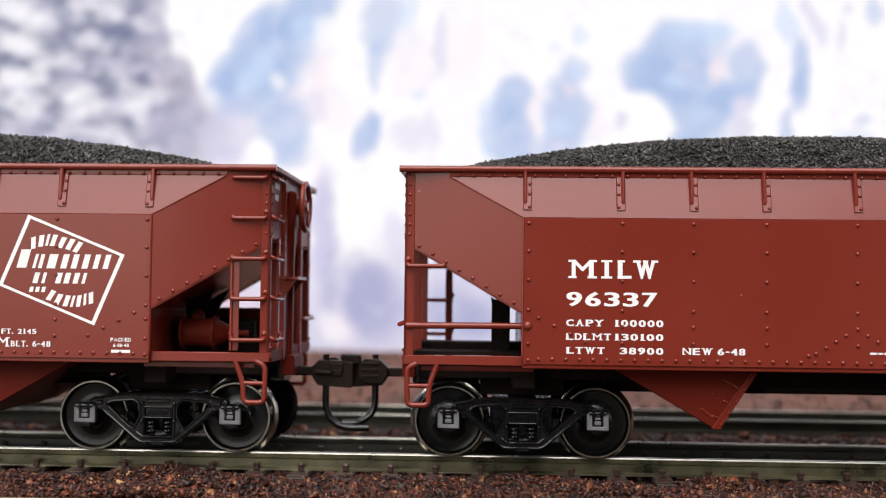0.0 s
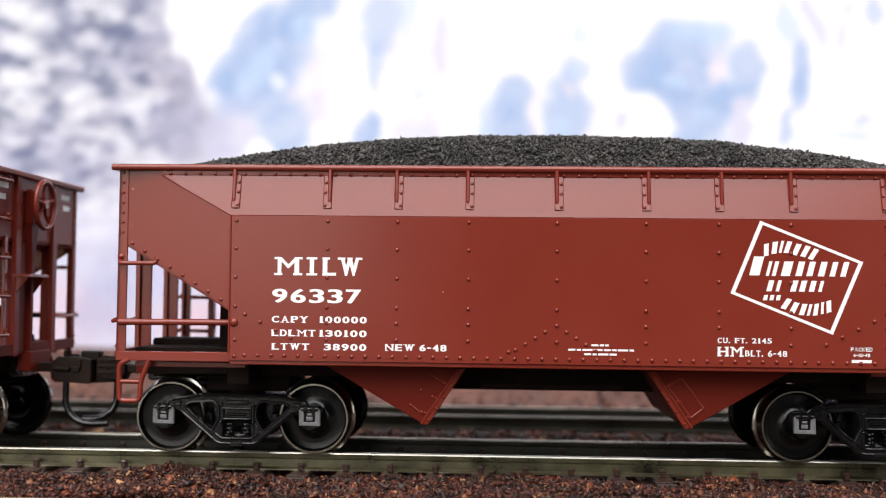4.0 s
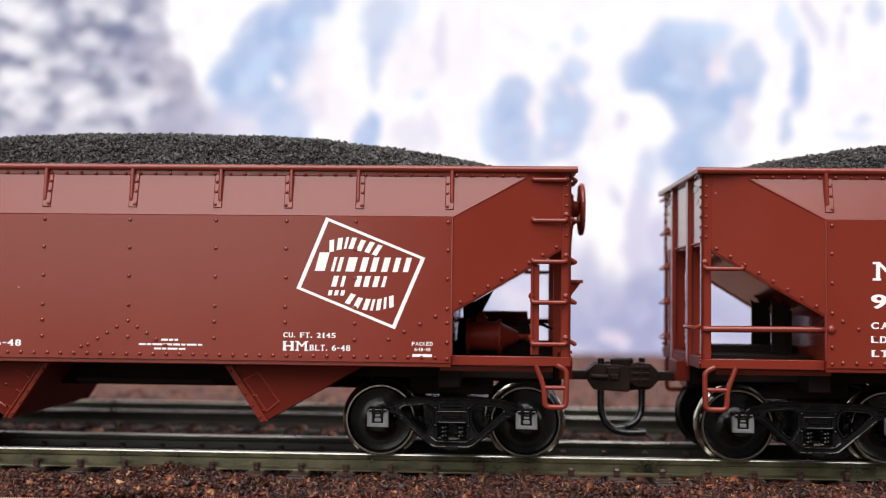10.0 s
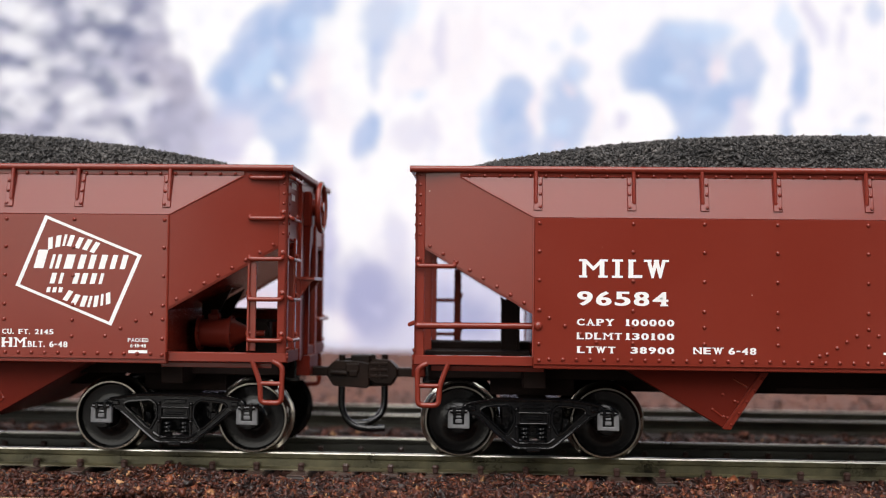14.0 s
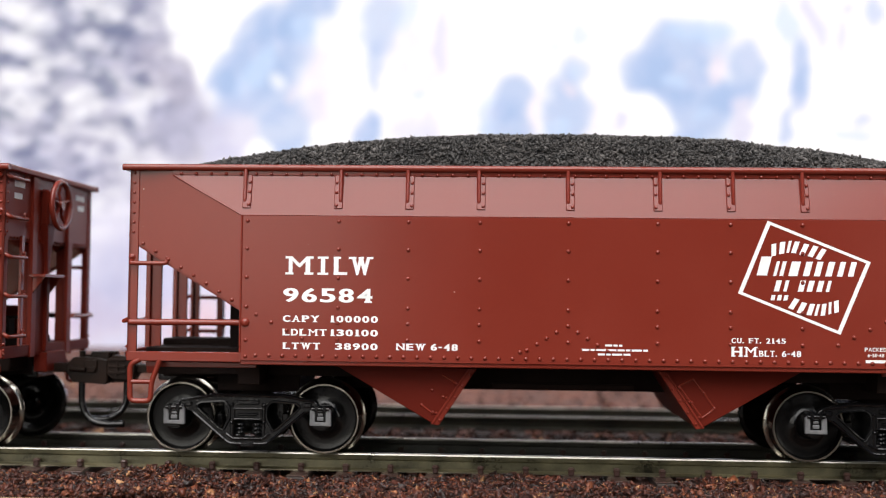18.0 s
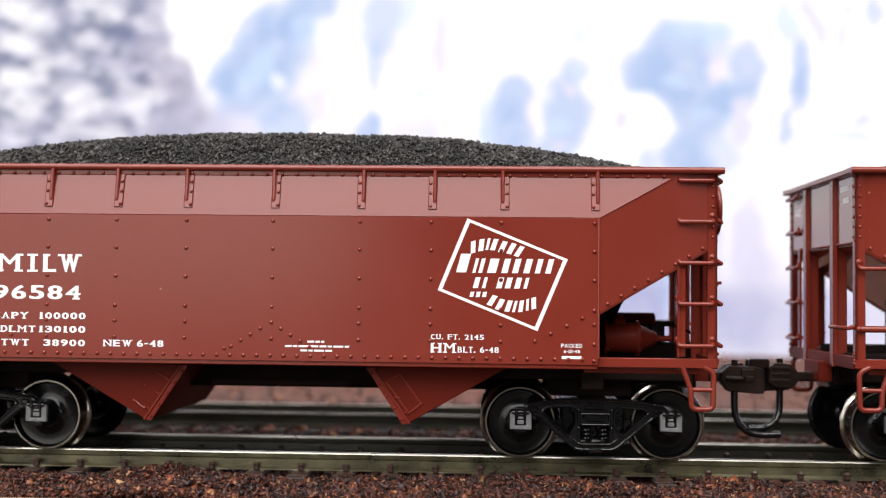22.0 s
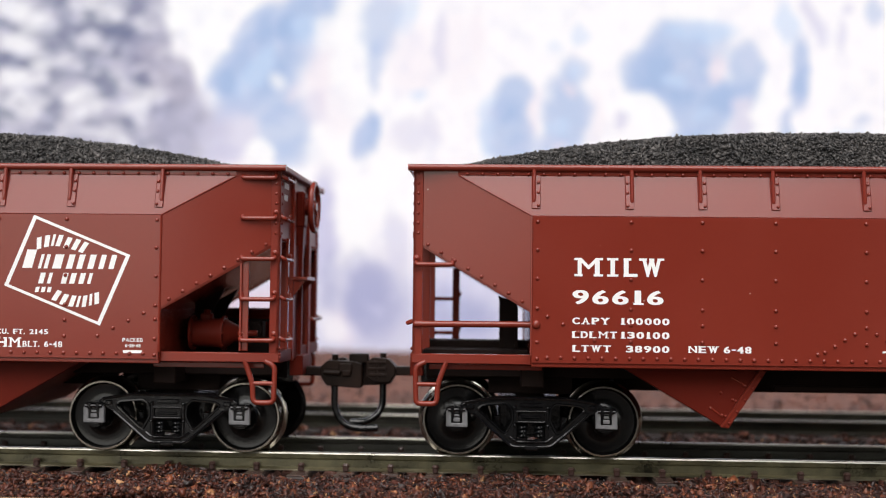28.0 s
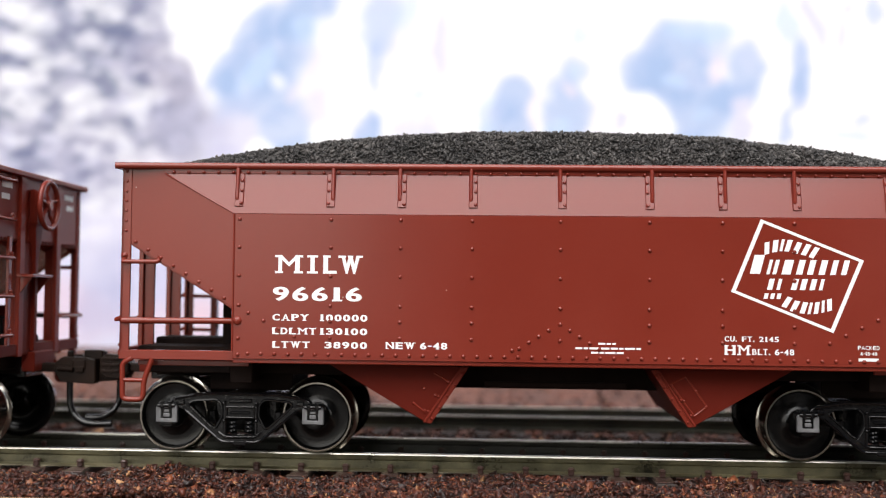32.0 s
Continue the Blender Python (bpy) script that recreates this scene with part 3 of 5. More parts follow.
def letters(bm, body, x0, x1, z0, z1, y, bold=0.02, serif=True):
    """Painted words with slab serifs, fitted to a box on the side sheet."""
    gap = 0.2
    total = sum(WIDE.get(c, 1.0) for c in body) + gap * (len(body) - 1)
    unit, x, h = (x1 - x0) / total, x0, z1 - z0

    def bar(a, b, c, d, lift):
        bm.faces.new([bm.verts.new((u, y - lift, v)) for u, v in ((a, c), (b, c), (b, d), (a, d))])

    for ch in body:
        w = WIDE.get(ch, 1.0) * unit
        if ch == "-":
            bar(x, x + w, z0 + 0.40 * h, z0 + 0.58 * h, 0)
        elif ch == ".":
            bar(x, x + w * 0.8, z0, z0 + 0.22 * h, 0)
        elif ch != " ":
            inset = w * (0.1 if serif and ch in "MAW" else 0.3 if ch == "I" else 0.22 if ch == "1" else 0.0)
            co, faces = glyph(ch, 0.0 if ch in "MNAK" else bold)
            smear = {"I": 0.0, "1": 0.0, "M": 0.012, "W": 0.028, "N": 0.02, "A": 0.03}.get(ch, 0.042) * w if serif else 0.0
            for step in (-1, 0, 1) if smear else (0,):
                a, b = x + inset + smear, w - 2 * inset - 2 * smear
                vs = [bm.verts.new((a + u * b + step * smear, y - 0.0015 * (step + 1), z0 + v * h)) for u, v in co]
                for f in faces:
                    bm.faces.new([vs[i] for i in f])
            if serif and ch in "MN":
                for at, width in ((0.8, 0.15),) if ch == "M" else ((0.83, 0.12),):
                    bar(x + (at - width / 2) * w, x + (at + width / 2) * w, z0 + 0.01 * h, z1 - 0.01 * h, 0.005)
            for at, head, width in SERIF.get(ch, ()) if serif else ():
                half, t = width * w / 2, 0.12 * h
                mid = min(max(x + at * w, x + half - 0.02 * w), x + w * 1.02 - half)
                bar(mid - half, mid + half, z1 - t if head else z0, z1 if head else z0 + t, 0.007)
        x += w + gap * unit


def lumps(n, place, size, flat, seed, uneven=0.35, long=0.5, spread=0.38, tilt=0.45):
    """Many small angular pieces as one mesh: place(rng, n) gives their middles in millimetres."""
    rng = np.random.default_rng(seed)
    base = np.array([(x, y, z) for x in (-1, 1) for y in (-1, 1) for z in (-1.0, 1.0)]) * 0.75
    tris = np.array([(0, 1, 3), (0, 3, 2), (4, 6, 7), (4, 7, 5), (0, 4, 5), (0, 5, 1), (2, 3, 7), (2, 7, 6), (0, 2, 6), (0, 6, 4), (1, 5, 7), (1, 7, 3)])
    mid = place(rng, n)
    n = len(mid)
    v = base[None] * (1 + rng.uniform(-uneven, uneven, (n, 8, 1))) + rng.uniform(-uneven, uneven, (n, 8, 3)) * 0.8
    s = np.minimum(rng.lognormal(math.log(size), spread, (n, 1)), size * 5 * spread) * np.stack([rng.uniform(0.8, 1.0 + long, n), rng.uniform(0.5, 1.0, n), rng.uniform(flat * 0.6, flat * 1.4, n)], 1)
    v = v * s[:, None, :]
    q = rng.normal(size=(n, 4)) * np.array([1.0, tilt, tilt, 1.0])
    q /= np.linalg.norm(q, axis=1, keepdims=True)
    w, x, y, z = q.T
    rot = np.stack([1 - 2 * (y * y + z * z), 2 * (x * y - z * w), 2 * (x * z + y * w), 2 * (x * y + z * w), 1 - 2 * (x * x + z * z), 2 * (y * z - x * w), 2 * (x * z - y * w), 2 * (y * z + x * w), 1 - 2 * (x * x + y * y)], 1).reshape(n, 3, 3)
    v = np.einsum("nij,nkj->nki", rot, v) + mid[:, None, :]
    f = tris[None] + np.arange(n)[:, None, None] * 8
    return v.reshape(-1, 3), f.reshape(-1, 3)


def cloud(name, verts, faces, mat):
    me = bpy.data.meshes.new(name)
    me.vertices.add(len(verts))
    me.vertices.foreach_set("co", (verts * MM).ravel())
    me.loops.add(len(faces) * 3)
    me.loops.foreach_set("vertex_index", faces.ravel())
    me.polygons.add(len(faces))
    me.polygons.foreach_set("loop_start", np.arange(len(faces)) * 3)
    me.update(calc_edges=True)
    me.validate()
    me.materials.append(mat)
    return me


# ---- setting: ground, backdrop, tracks, ballast ----
def bumps(x, y):
    return 0.5 * noise.noise((x * 0.06, y * 0.06, 3.0)) + 0.35 * noise.noise((x * 0.25, y * 0.25, 9.0))


DROP = 0.42   # how far the rails lie under the height from which the cars are drawn


def build_ground():
    bm = bmesh.new()
    xs = [-640 + 20 * k for k in range(65)]
    ys = [-31, -29.5, -27, -22, -17, -12] + [-8 + 6 * k for k in range(24)] + [145 + 15 * k for k in range(14)] + [360]
    def height(x, y):
        return -3.45 - DROP + bumps(x, y) * 0.4
    grid = [[bm.verts.new((x, y, height(x, y))) for y in ys] for x in xs]
    for i in range(len(xs) - 1):
        for j in range(len(ys) - 1):
            bm.faces.new((grid[i][j], grid[i + 1][j], grid[i + 1][j + 1], grid[i][j + 1]))
    ob = new("ground", finish(bm, "ground", EARTH))
    ob.data.shade_smooth()
    tagged(ob, "brown earth-covered layout ground under the tracks", "ground", kind="structure")


def build_backdrop():
    bm = bmesh.new()
    rings = [[bm.verts.new((x, y, z)) for y, z in ((330, -4.7), (330, 420), (336, 420), (336, -4.7))] for x in SHEETS]
    for k, (p, q) in enumerate(zip(rings, rings[1:])):
        for i in range(4):
            bm.faces.new((p[i], q[i], q[(i + 1) % 4], p[(i + 1) % 4])).material_index = k
    bm.faces.new(rings[0])
    bm.faces.new(rings[-1]).material_index = len(rings) - 2
    ob = new("backdrop", finish(bm, "backdrop", PRINTS, False))
    tagged(ob, "printed backdrop of snowy blue mountains and misty forest", "backdrop", kind="structure")


def build_table():
    """An unseen dark table, added under the layout to cut bounced light."""
    bm = bmesh.new()
    box(bm, -645, 645, -435, 345, -31, -11.2, 1.0)
    box(bm, -640, 640, -30.8, 340, -11.2, -4.8)
    ob = new("table", finish(bm, "table", TABLE))
    tagged(ob, "added unseen dark table under the railway layout that cuts bounced light", "table", kind="structure")


def build_blockers():
    """Unseen walls added to block light; the one behind the camera has openings."""
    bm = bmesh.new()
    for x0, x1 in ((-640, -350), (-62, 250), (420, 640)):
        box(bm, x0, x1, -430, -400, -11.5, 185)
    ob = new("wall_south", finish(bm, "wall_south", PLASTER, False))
    tagged(ob, "added unseen dark wall with wide openings that shapes the light", "wall", kind="structure")
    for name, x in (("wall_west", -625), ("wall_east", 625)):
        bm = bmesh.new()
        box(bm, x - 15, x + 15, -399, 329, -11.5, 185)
        tagged(new(name, finish(bm, name, PLASTER, False)), "added unseen dark side wall that blocks low light", "wall", kind="structure")


RAIL_PROFILE = [(-1.0, -2.42), (1.0, -2.42), (1.0, -2.24), (0.3, -2.0), (0.22, -1.0), (0.45, -0.78), (0.45, -0.24), (0.4, -0.08), (0.26, 0.0), (-0.26, 0.0), (-0.4, -0.08), (-0.45, -0.24), (-0.45, -0.78), (-0.22, -1.0), (-0.3, -2.0), (-1.0, -2.24)]
TRACK_FROM, TRACK_TO, TIE_STEP = -470.0, 400.0, 6.05


def build_track(y, spikes):
    track = tagged(new("railway_track"), "model railway track with tarnished rails on brown ties", "track", kind="structure")
    track.matrix_basis = mm(0, y, -DROP)
    for s in (-8.6, 8.0):
        bm = bmesh.new()
        solid(bm, [(TRACK_FROM, s + a, b) for a, b in RAIL_PROFILE], [(TRACK_TO, s + a, b) for a, b in RAIL_PROFILE])
        for f in bm.faces:
            f.material_index = 0 if f.calc_center_median().z > -0.2 else 2 if f.calc_center_median().z < -2.05 else 1
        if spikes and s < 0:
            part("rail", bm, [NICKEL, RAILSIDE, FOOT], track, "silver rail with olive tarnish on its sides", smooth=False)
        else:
            part("rail", bm, [NICKEL, RAILDARK, RAILDARK], track, "silver-topped rail with darker sides", smooth=False)
    bm = bmesh.new()
    box(bm, -1.35, 1.35, -14.2, 14.2, -4.4, -2.62, 0.12)
    tie = finish(bm, "tie", TIE)
    bm = bmesh.new()
    box(bm, -0.38, 0.38, -0.4, 0.34, -2.4, -1.6, 0.12)
    box(bm, -0.46, 0.46, -0.5, 0.44, -1.9, -1.35, 0.22)
    box(bm, -1.15, 1.15, -1.7, 2.6, -2.66, -2.44, 0.06)
    slab(bm, [(-1.15, -1.7, -2.66), (1.15, -1.7, -2.66), (1.5, -3.4, -2.66), (-1.5, -3.4, -2.66)], (0, 0, 0.16), 0.04)
    spike = finish(bm, "spike", SPIKE)
    count = int((TRACK_TO - TRACK_FROM) / TIE_STEP)
    for k in range(count):
        x = -61.9 + (k - 67) * TIE_STEP
        again("tie", tie, track, mm(x, 0, 0))
        if spikes and -90 < x < 80:
            again("spike", spike, track, mm(x, -9.75, 0))
            again("spike", spike, track, mm(x, 7.65, 0))


def build_ballast():
    def front(rng, n):
        x, y = rng.uniform(-110, 95, n), rng.uniform(-30.6, -10.2, n)
        heap = np.sin(x * 0.21 + 1.3 * np.sin(y * 0.4)) * np.sin(x * 0.057 + 0.6)
        z = -3.05 + 0.58 * heap + rng.uniform(-0.6, 0.34, n) - np.clip((y + 26) / 14, 0, 1) * 0.28
        z = np.where(y > -13.0, z - 0.38 + 0.6 * np.clip(heap, 0, 1), z)
        return np.stack([x, y, z], 1)

    def crumbs(rng, n):
        at = front(rng, n)
        at[:, 2] += 0.22
        return at

    def between(rng, n):
        x, y = rng.uniform(-190, 170, n), rng.uniform(10.2, 40, n)
        return np.stack([x, y, -3.2 - DROP + rng.uniform(-0.4, 0.7, n)], 1)

    def beds(rng, n):
        x, y = rng.uniform(-190, 170, n), rng.choice([0.0, 50.0], n) + rng.uniform(-7.0, 7.0, n)
        return np.stack([x, y, -2.9 - DROP + rng.uniform(-0.4, 0.3, n)], 1)

    def behind(rng, n):
        x, y = rng.uniform(-230, 190, n), 60 + 265 * rng.uniform(0, 1, n) ** 1.6
        return np.stack([x, y, -3.2 - DROP + rng.uniform(-0.4, 0.6, n)], 1)

    for n, place, size, seed in ((56000, front, 0.2, 1), (34000, crumbs, 0.11, 5), (20000, between, 0.24, 2), (12000, beds, 0.24, 3), (14000, behind, 0.32, 4)):
        v, f = lumps(n, place, size, 0.26, seed, 0.5, 0.6, 0.58, 0.32)
        ob = new("ballast", cloud("ballast", v, f, BALLAST))
        tagged(ob, "loose reddish-brown crushed bark ballast beside the rails", "ballast", kind="stuff")
    bm = bmesh.new()
    box(bm, -460, 390, -36.0, -30.9, -11.0, -3.15, 0.3)
    tagged(new("cork_roadbed", finish(bm, "cork_roadbed", CORK)), "tan cork edge strip under the ballast shoulder", "roadbed", kind="structure")


# ---- hopper car, in car space: x along the train, y to the far side, z over the rails ----
SIDE, LEAN, MAIN, TAPER, END = 17.6, 16.4, 42.0, 51.6, 57.2
Z_BOT, Z_KINK, Z_STRIP, Z_CHORD = 12.45, 31.2, 36.5, 37.85
SLOPE = (28.0 - 19.0) / (END - MAIN)


def end_y(x):
    """Half width of the tapering corner panels at |x|."""
    return SIDE - (abs(x) - MAIN) * (SIDE - LEAN) / (TAPER - MAIN)


END_Y = end_y(END)


def build_sides(car):
    for s in (-1, 1):
        bm = bmesh.new()
        slab(bm, [(-MAIN, s * SIDE, Z_BOT), (MAIN, s * SIDE, Z_BOT), (MAIN, s * SIDE, Z_KINK), (-MAIN, s * SIDE, Z_KINK)], (0, -s * 0.5, 0), 0.06)
        sheet = part("side_sheet", bm, RED, car)
        bm = bmesh.new()
        slab(bm, [(-MAIN, s * SIDE, Z_KINK + 0.02), (MAIN, s * SIDE, Z_KINK + 0.02), (TAPER, s * LEAN, Z_STRIP), (-TAPER, s * LEAN, Z_STRIP)], (0, -s * 0.5, 0), 0.04)
        part("upper_panel", bm, RED, car, "upper panel that leans inwards")
        bm = bmesh.new()
        box(bm, -TAPER, TAPER, min(s * (LEAN - 0.3), s * (LEAN + 0.08)), max(s * (LEAN - 0.3), s * (LEAN + 0.08)), Z_STRIP + 0.0, Z_CHORD - 0.6, 0.05)
        for k in range(52):
            rivet(bm, (-TAPER + 1.2 + k * (2 * TAPER - 2.4) / 51, s * (LEAN + 0.06), Z_STRIP + 0.2), (0, s, -0.2), 0.26, 0.3)
        part("rivet_strip", bm, RED, car)
        bm = bmesh.new()
        tube(bm, [(-END - 0.9, s * (LEAN + 0.22), Z_CHORD - 0.36), (END + 0.9, s * (LEAN + 0.22), Z_CHORD - 0.36)], 0.44, 12)
        box(bm, -END - 0.8, END + 0.8, min(s * (LEAN + 0.1), s * (LEAN - 2.0)), max(s * (LEAN + 0.1), s * (LEAN - 2.0)), Z_CHORD - 0.3, Z_CHORD + 0.06, 0.06)
        part("top_chord", bm, RED, car, "rounded top rail of the side")
        # bottom flange
        bm = bmesh.new()
        box(bm, -MAIN, MAIN, min(s * 15.8, s * (SIDE - 0.25)), max(s * 15.8, s * (SIDE - 0.25)), Z_BOT - 0.55, Z_BOT + 0.1, 0.1)
        part("bottom_flange", bm, RED, car)
        # rivets of the side sheet
        bm = bmesh.new()
        cols = (-29.4, -20.4, -11.2, 0.1, 11.4, 20.6, 29.6)
        for x in cols:
            for z in (30.5, 26.9, 23.2, 19.4, 17.4, 15.3):
                rivet(bm, (x, s * SIDE, z), (0, s, 0))
        for x in (-41.3, 41.5):
            for z in (30.5, 26.9, 23.2, 19.4, 17.6, 15.1, 13.0):
                rivet(bm, (x, s * SIDE, z), (0, s, 0))
        for k in range(47):
            rivet(bm, (-40.0 + k * 80.0 / 46, s * SIDE, 13.15), (0, s, 0))
        for k in range(4):
            for e in (-1, 1):
                rivet(bm, (e * (1.35 + 1.25 * k), s * SIDE, 16.6 - 0.78 * k), (0, s, 0))
                rivet(bm, (e * (40.0 - 2.0 * k), s * SIDE, 18.4 - 1.0 * k), (0, s, 0))
        rivet(bm, (-6.0, s * SIDE, 14.0), (0, s, 0))
        tagged(part("rivets", bm, RED, sheet), kind="stuff")
        # short brackets between the top rail and the upper panel
        for k, x in enumerate((-41.8, -29.3, -20.6, -11.4, 0.05, 11.75, 21.0, 29.75, 41.9)):
            e = -1 if k in (1, 5, 6, 8) else 1
            bm = bmesh.new()
            up = (SIDE - LEAN) / (Z_STRIP - Z_KINK)
            lo, hi = 32.15, Z_STRIP + 0.1
            yl, yh = SIDE - (lo - Z_KINK) * up + 0.02, SIDE - (hi - Z_KINK) * up + 0.02
            ym = SIDE - (33.0 - Z_KINK) * up
            # a thin rib under the top rail, and the riveted plate that it stands on
            slab(bm, [(x - 0.24, s * (LEAN - 0.1), Z_CHORD - 0.5), (x - 0.24, s * (LEAN + 0.62), Z_CHORD - 0.5), (x - 0.24, s * (ym + 0.26), 33.2), (x - 0.24, s * (ym + 0.1), 32.8)], (0.48, 0, 0), 0.12)
            xa, xb = (x - 0.3, x + 0.85) if e > 0 else (x - 0.85, x + 0.3)
            slab(bm, [(xa, s * yl, lo), (xb, s * yl, lo), (xb, s * yh, hi), (xa, s * yh, hi)], (0, s * 0.16, 0), 0.09)
            for z in (32.6, 34.3, 35.6):
                rivet(bm, (x + e * 0.55, s * (SIDE - (z - Z_KINK) * up + 0.2), z), (0, s, 0.35), 0.24, 0.2)
            part("side_bracket", bm, RED, car)
        # tapering corner panels
        for e in (-1, 1):
            bm = bmesh.new()
            pts = [(e * MAIN, s * SIDE, 19.0), (e * MAIN, s * SIDE, Z_KINK), (e * TAPER, s * LEAN, Z_STRIP), (e * TAPER, s * LEAN, Z_CHORD - 0.5), (e * END, s * END_Y, Z_CHORD - 0.5), (e * END, s * END_Y, 28.0)]
            slab(bm, pts, (0, -s * 0.45, 0), 0.04)
            solid(bm, [(e * MAIN, s * (SIDE - 0.1), 18.75), (e * END, s * (END_Y - 0.1), 27.75), (e * END, s * (END_Y - 0.1), 28.2), (e * MAIN, s * (SIDE - 0.1), 19.2)],
                  [(e * MAIN, s * (SIDE - 1.4), 18.75), (e * END, s * (END_Y - 1.4), 27.75), (e * END, s * (END_Y - 1.4), 28.2), (e * MAIN, s * (SIDE - 1.4), 19.2)], 0.05)
            tube(bm, [(e * (MAIN + 0.05), s * (SIDE - 0.02), 13.4), (e * (MAIN + 0.05), s * (SIDE - 0.02), Z_KINK)], 0.16, 6)
            tube(bm, [(e * (MAIN + 0.05), s * (SIDE - 0.02), Z_KINK), (e * TAPER, s * (LEAN + 0.02), Z_STRIP)], 0.1, 6)
            panel = part("corner_panel", bm, RED, car, "corner panel tapering towards the car end")
            bm = bmesh.new()
            for k in range(9):
                x = MAIN + 1.2 + k * 1.75
                rivet(bm, (e * x, s * end_y(x), 19.0 + (x - MAIN) * SLOPE + 0.55), (0, s, 0))
            tagged(part("rivets", bm, RED, panel), kind="stuff")


def build_ends(car):
    for e in (-1, 1):
        coat = RED if e < 0 else DULL   # the brake end's weaker reflection is put into this duller coat
        sheet_coat = GLOSS if e < 0 else DULL
        bm = bmesh.new()
        box(bm, min(e * (END - 0.5), e * END), max(e * (END - 0.5), e * END), -END_Y, END_Y, 27.9, Z_CHORD - 0.3, 0.05)
        for k in range(26):
            rivet(bm, (e * END, -13.6 + k * 27.2 / 25, 28.3), (e, 0, 0), 0.2, 0.15)
        part("end_sheet", bm, sheet_coat, car)
        bm = bmesh.new()
        box(bm, min(e * (END - 0.4), e * (END + 0.9)), max(e * (END - 0.4), e * (END + 0.9)), -LEAN, LEAN, Z_CHORD - 0.75, Z_CHORD + 0.02, 0.15)
        part("end_rail", bm, coat, car)
        # floor that slopes down to the hoppers
        bm = bmesh.new()
        x1 = 31.2
        z1 = 27.9 - (END - x1) * SLOPE
        slab(bm, [(e * END, -END_Y + 0.3, 27.9), (e * END, END_Y - 0.3, 27.9), (e * x1, 15.5, z1), (e * x1, -15.5, z1)], (0, 0, 0.5), 0.05)
        part("slope_sheet", bm, GLOSS if e < 0 else RED, car)
        bm = bmesh.new()
        box(bm, min(e * (MAIN - 0.4), e * MAIN), max(e * (MAIN - 0.4), e * MAIN), -SIDE + 0.6, SIDE - 0.6, Z_BOT, 19.4)
        part("bolster_sheet", bm, RED, car)
        for s in (-1, 1):
            bm = bmesh.new()
            ya, yb = sorted((s * (END_Y + 0.25), s * (END_Y - 0.15)))
            box(bm, min(e * (END - 1.1), e * (END + 0.15)), max(e * (END - 1.1), e * (END + 0.15)), ya, yb, Z_BOT, Z_CHORD - 0.6, 0.06)
            ya, yb = sorted((s * (END_Y + 0.25), s * (END_Y - 0.95)))
            box(bm, min(e * (END - 0.25), e * (END + 0.15)), max(e * (END - 0.25), e * (END + 0.15)), ya, yb, Z_BOT, Z_CHORD - 0.6, 0.06)
            post = part("corner_post", bm, coat, car)
            bm = bmesh.new()
            for k in range(7):
                rivet(bm, (e * (END - 0.45), s * (END_Y + 0.25), 29.0 + k * 1.3), (0, s, 0), 0.22, 0.16)
                rivet(bm, (e * (END + 0.15), s * (END_Y - 0.5), 29.0 + k * 1.3), (e, 0, 0), 0.22, 0.16)
            for z in (14.0, 13.2, 12.8):
                rivet(bm, (e * (END + 0.15), s * (END_Y - 0.1), z), (e, 0, 0), 0.24, 0.3)
            tagged(part("rivets", bm, RED, post), kind="stuff")
            # end post
            bm = bmesh.new()
            box(bm, min(e * (END - 0.2), e * (END + 0.45)), max(e * (END - 0.2), e * (END + 0.45)), s * 6.6 - 0.8, s * 6.6 + 0.8, 11.9, Z_CHORD - 0.7, 0.08)
            box(bm, min(e * (END - 1.6), e * (END - 0.1)), max(e * (END - 1.6), e * (END - 0.1)), s * 6.6 - 0.25, s * 6.6 + 0.25, 12.4, 27.8, 0.05)
            part("end_post", bm, coat, car)
            # side sill between body and end
            bm = bmesh.new()
            solid(bm, [(e * MAIN, s * (END_Y + 0.9), Z_BOT - 0.3), (e * (END + 0.2), s * (END_Y + 0.25), Z_BOT - 0.3), (e * (END + 0.2), s * (END_Y + 0.25), 13.35), (e * MAIN, s * (END_Y + 0.9), 13.4)],
                  [(e * MAIN, s * (END_Y - 0.6), Z_BOT - 0.3), (e * (END + 0.2), s * (END_Y - 1.0), Z_BOT - 0.3), (e * (END + 0.2), s * (END_Y - 1.0), 13.35), (e * MAIN, s * (END_Y - 0.6), 13.4)], 0.08)
            part("side_sill", bm, RED, car)
            bm = bmesh.new()
            xa, xb = sorted((e * (MAIN - 1.5), e * (END - 2.0)))
            ya, yb = sorted((s * (END_Y - 1.6), s * (END_Y - 1.1)))
            box(bm, xa, xb, ya, yb, Z_BOT - 1.15, Z_BOT - 0.5, 0.06)
            part("sill_flange", bm, RED, car)
        bm = bmesh.new()
        box(bm, min(e * (END - 0.9), e * (END + 0.3)), max(e * (END - 0.9), e * (END + 0.3)), -END_Y + 0.2, END_Y - 0.2, Z_BOT - 0.4, 13.6, 0.08)
        box(bm, min(e * (END - 0.6), e * (END + 1.3)), max(e * (END - 0.6), e * (END + 1.3)), -3.6, 3.6, 9.6, 12.4, 0.12)
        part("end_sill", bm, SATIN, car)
        bm = bmesh.new()
        box(bm, min(e * MAIN, e * (END - 1)), max(e * MAIN, e * (END - 1)), -3.2, 3.2, 9.2, 14.6, 0.1)
        part("end_centre_sill", bm, DARK, car)
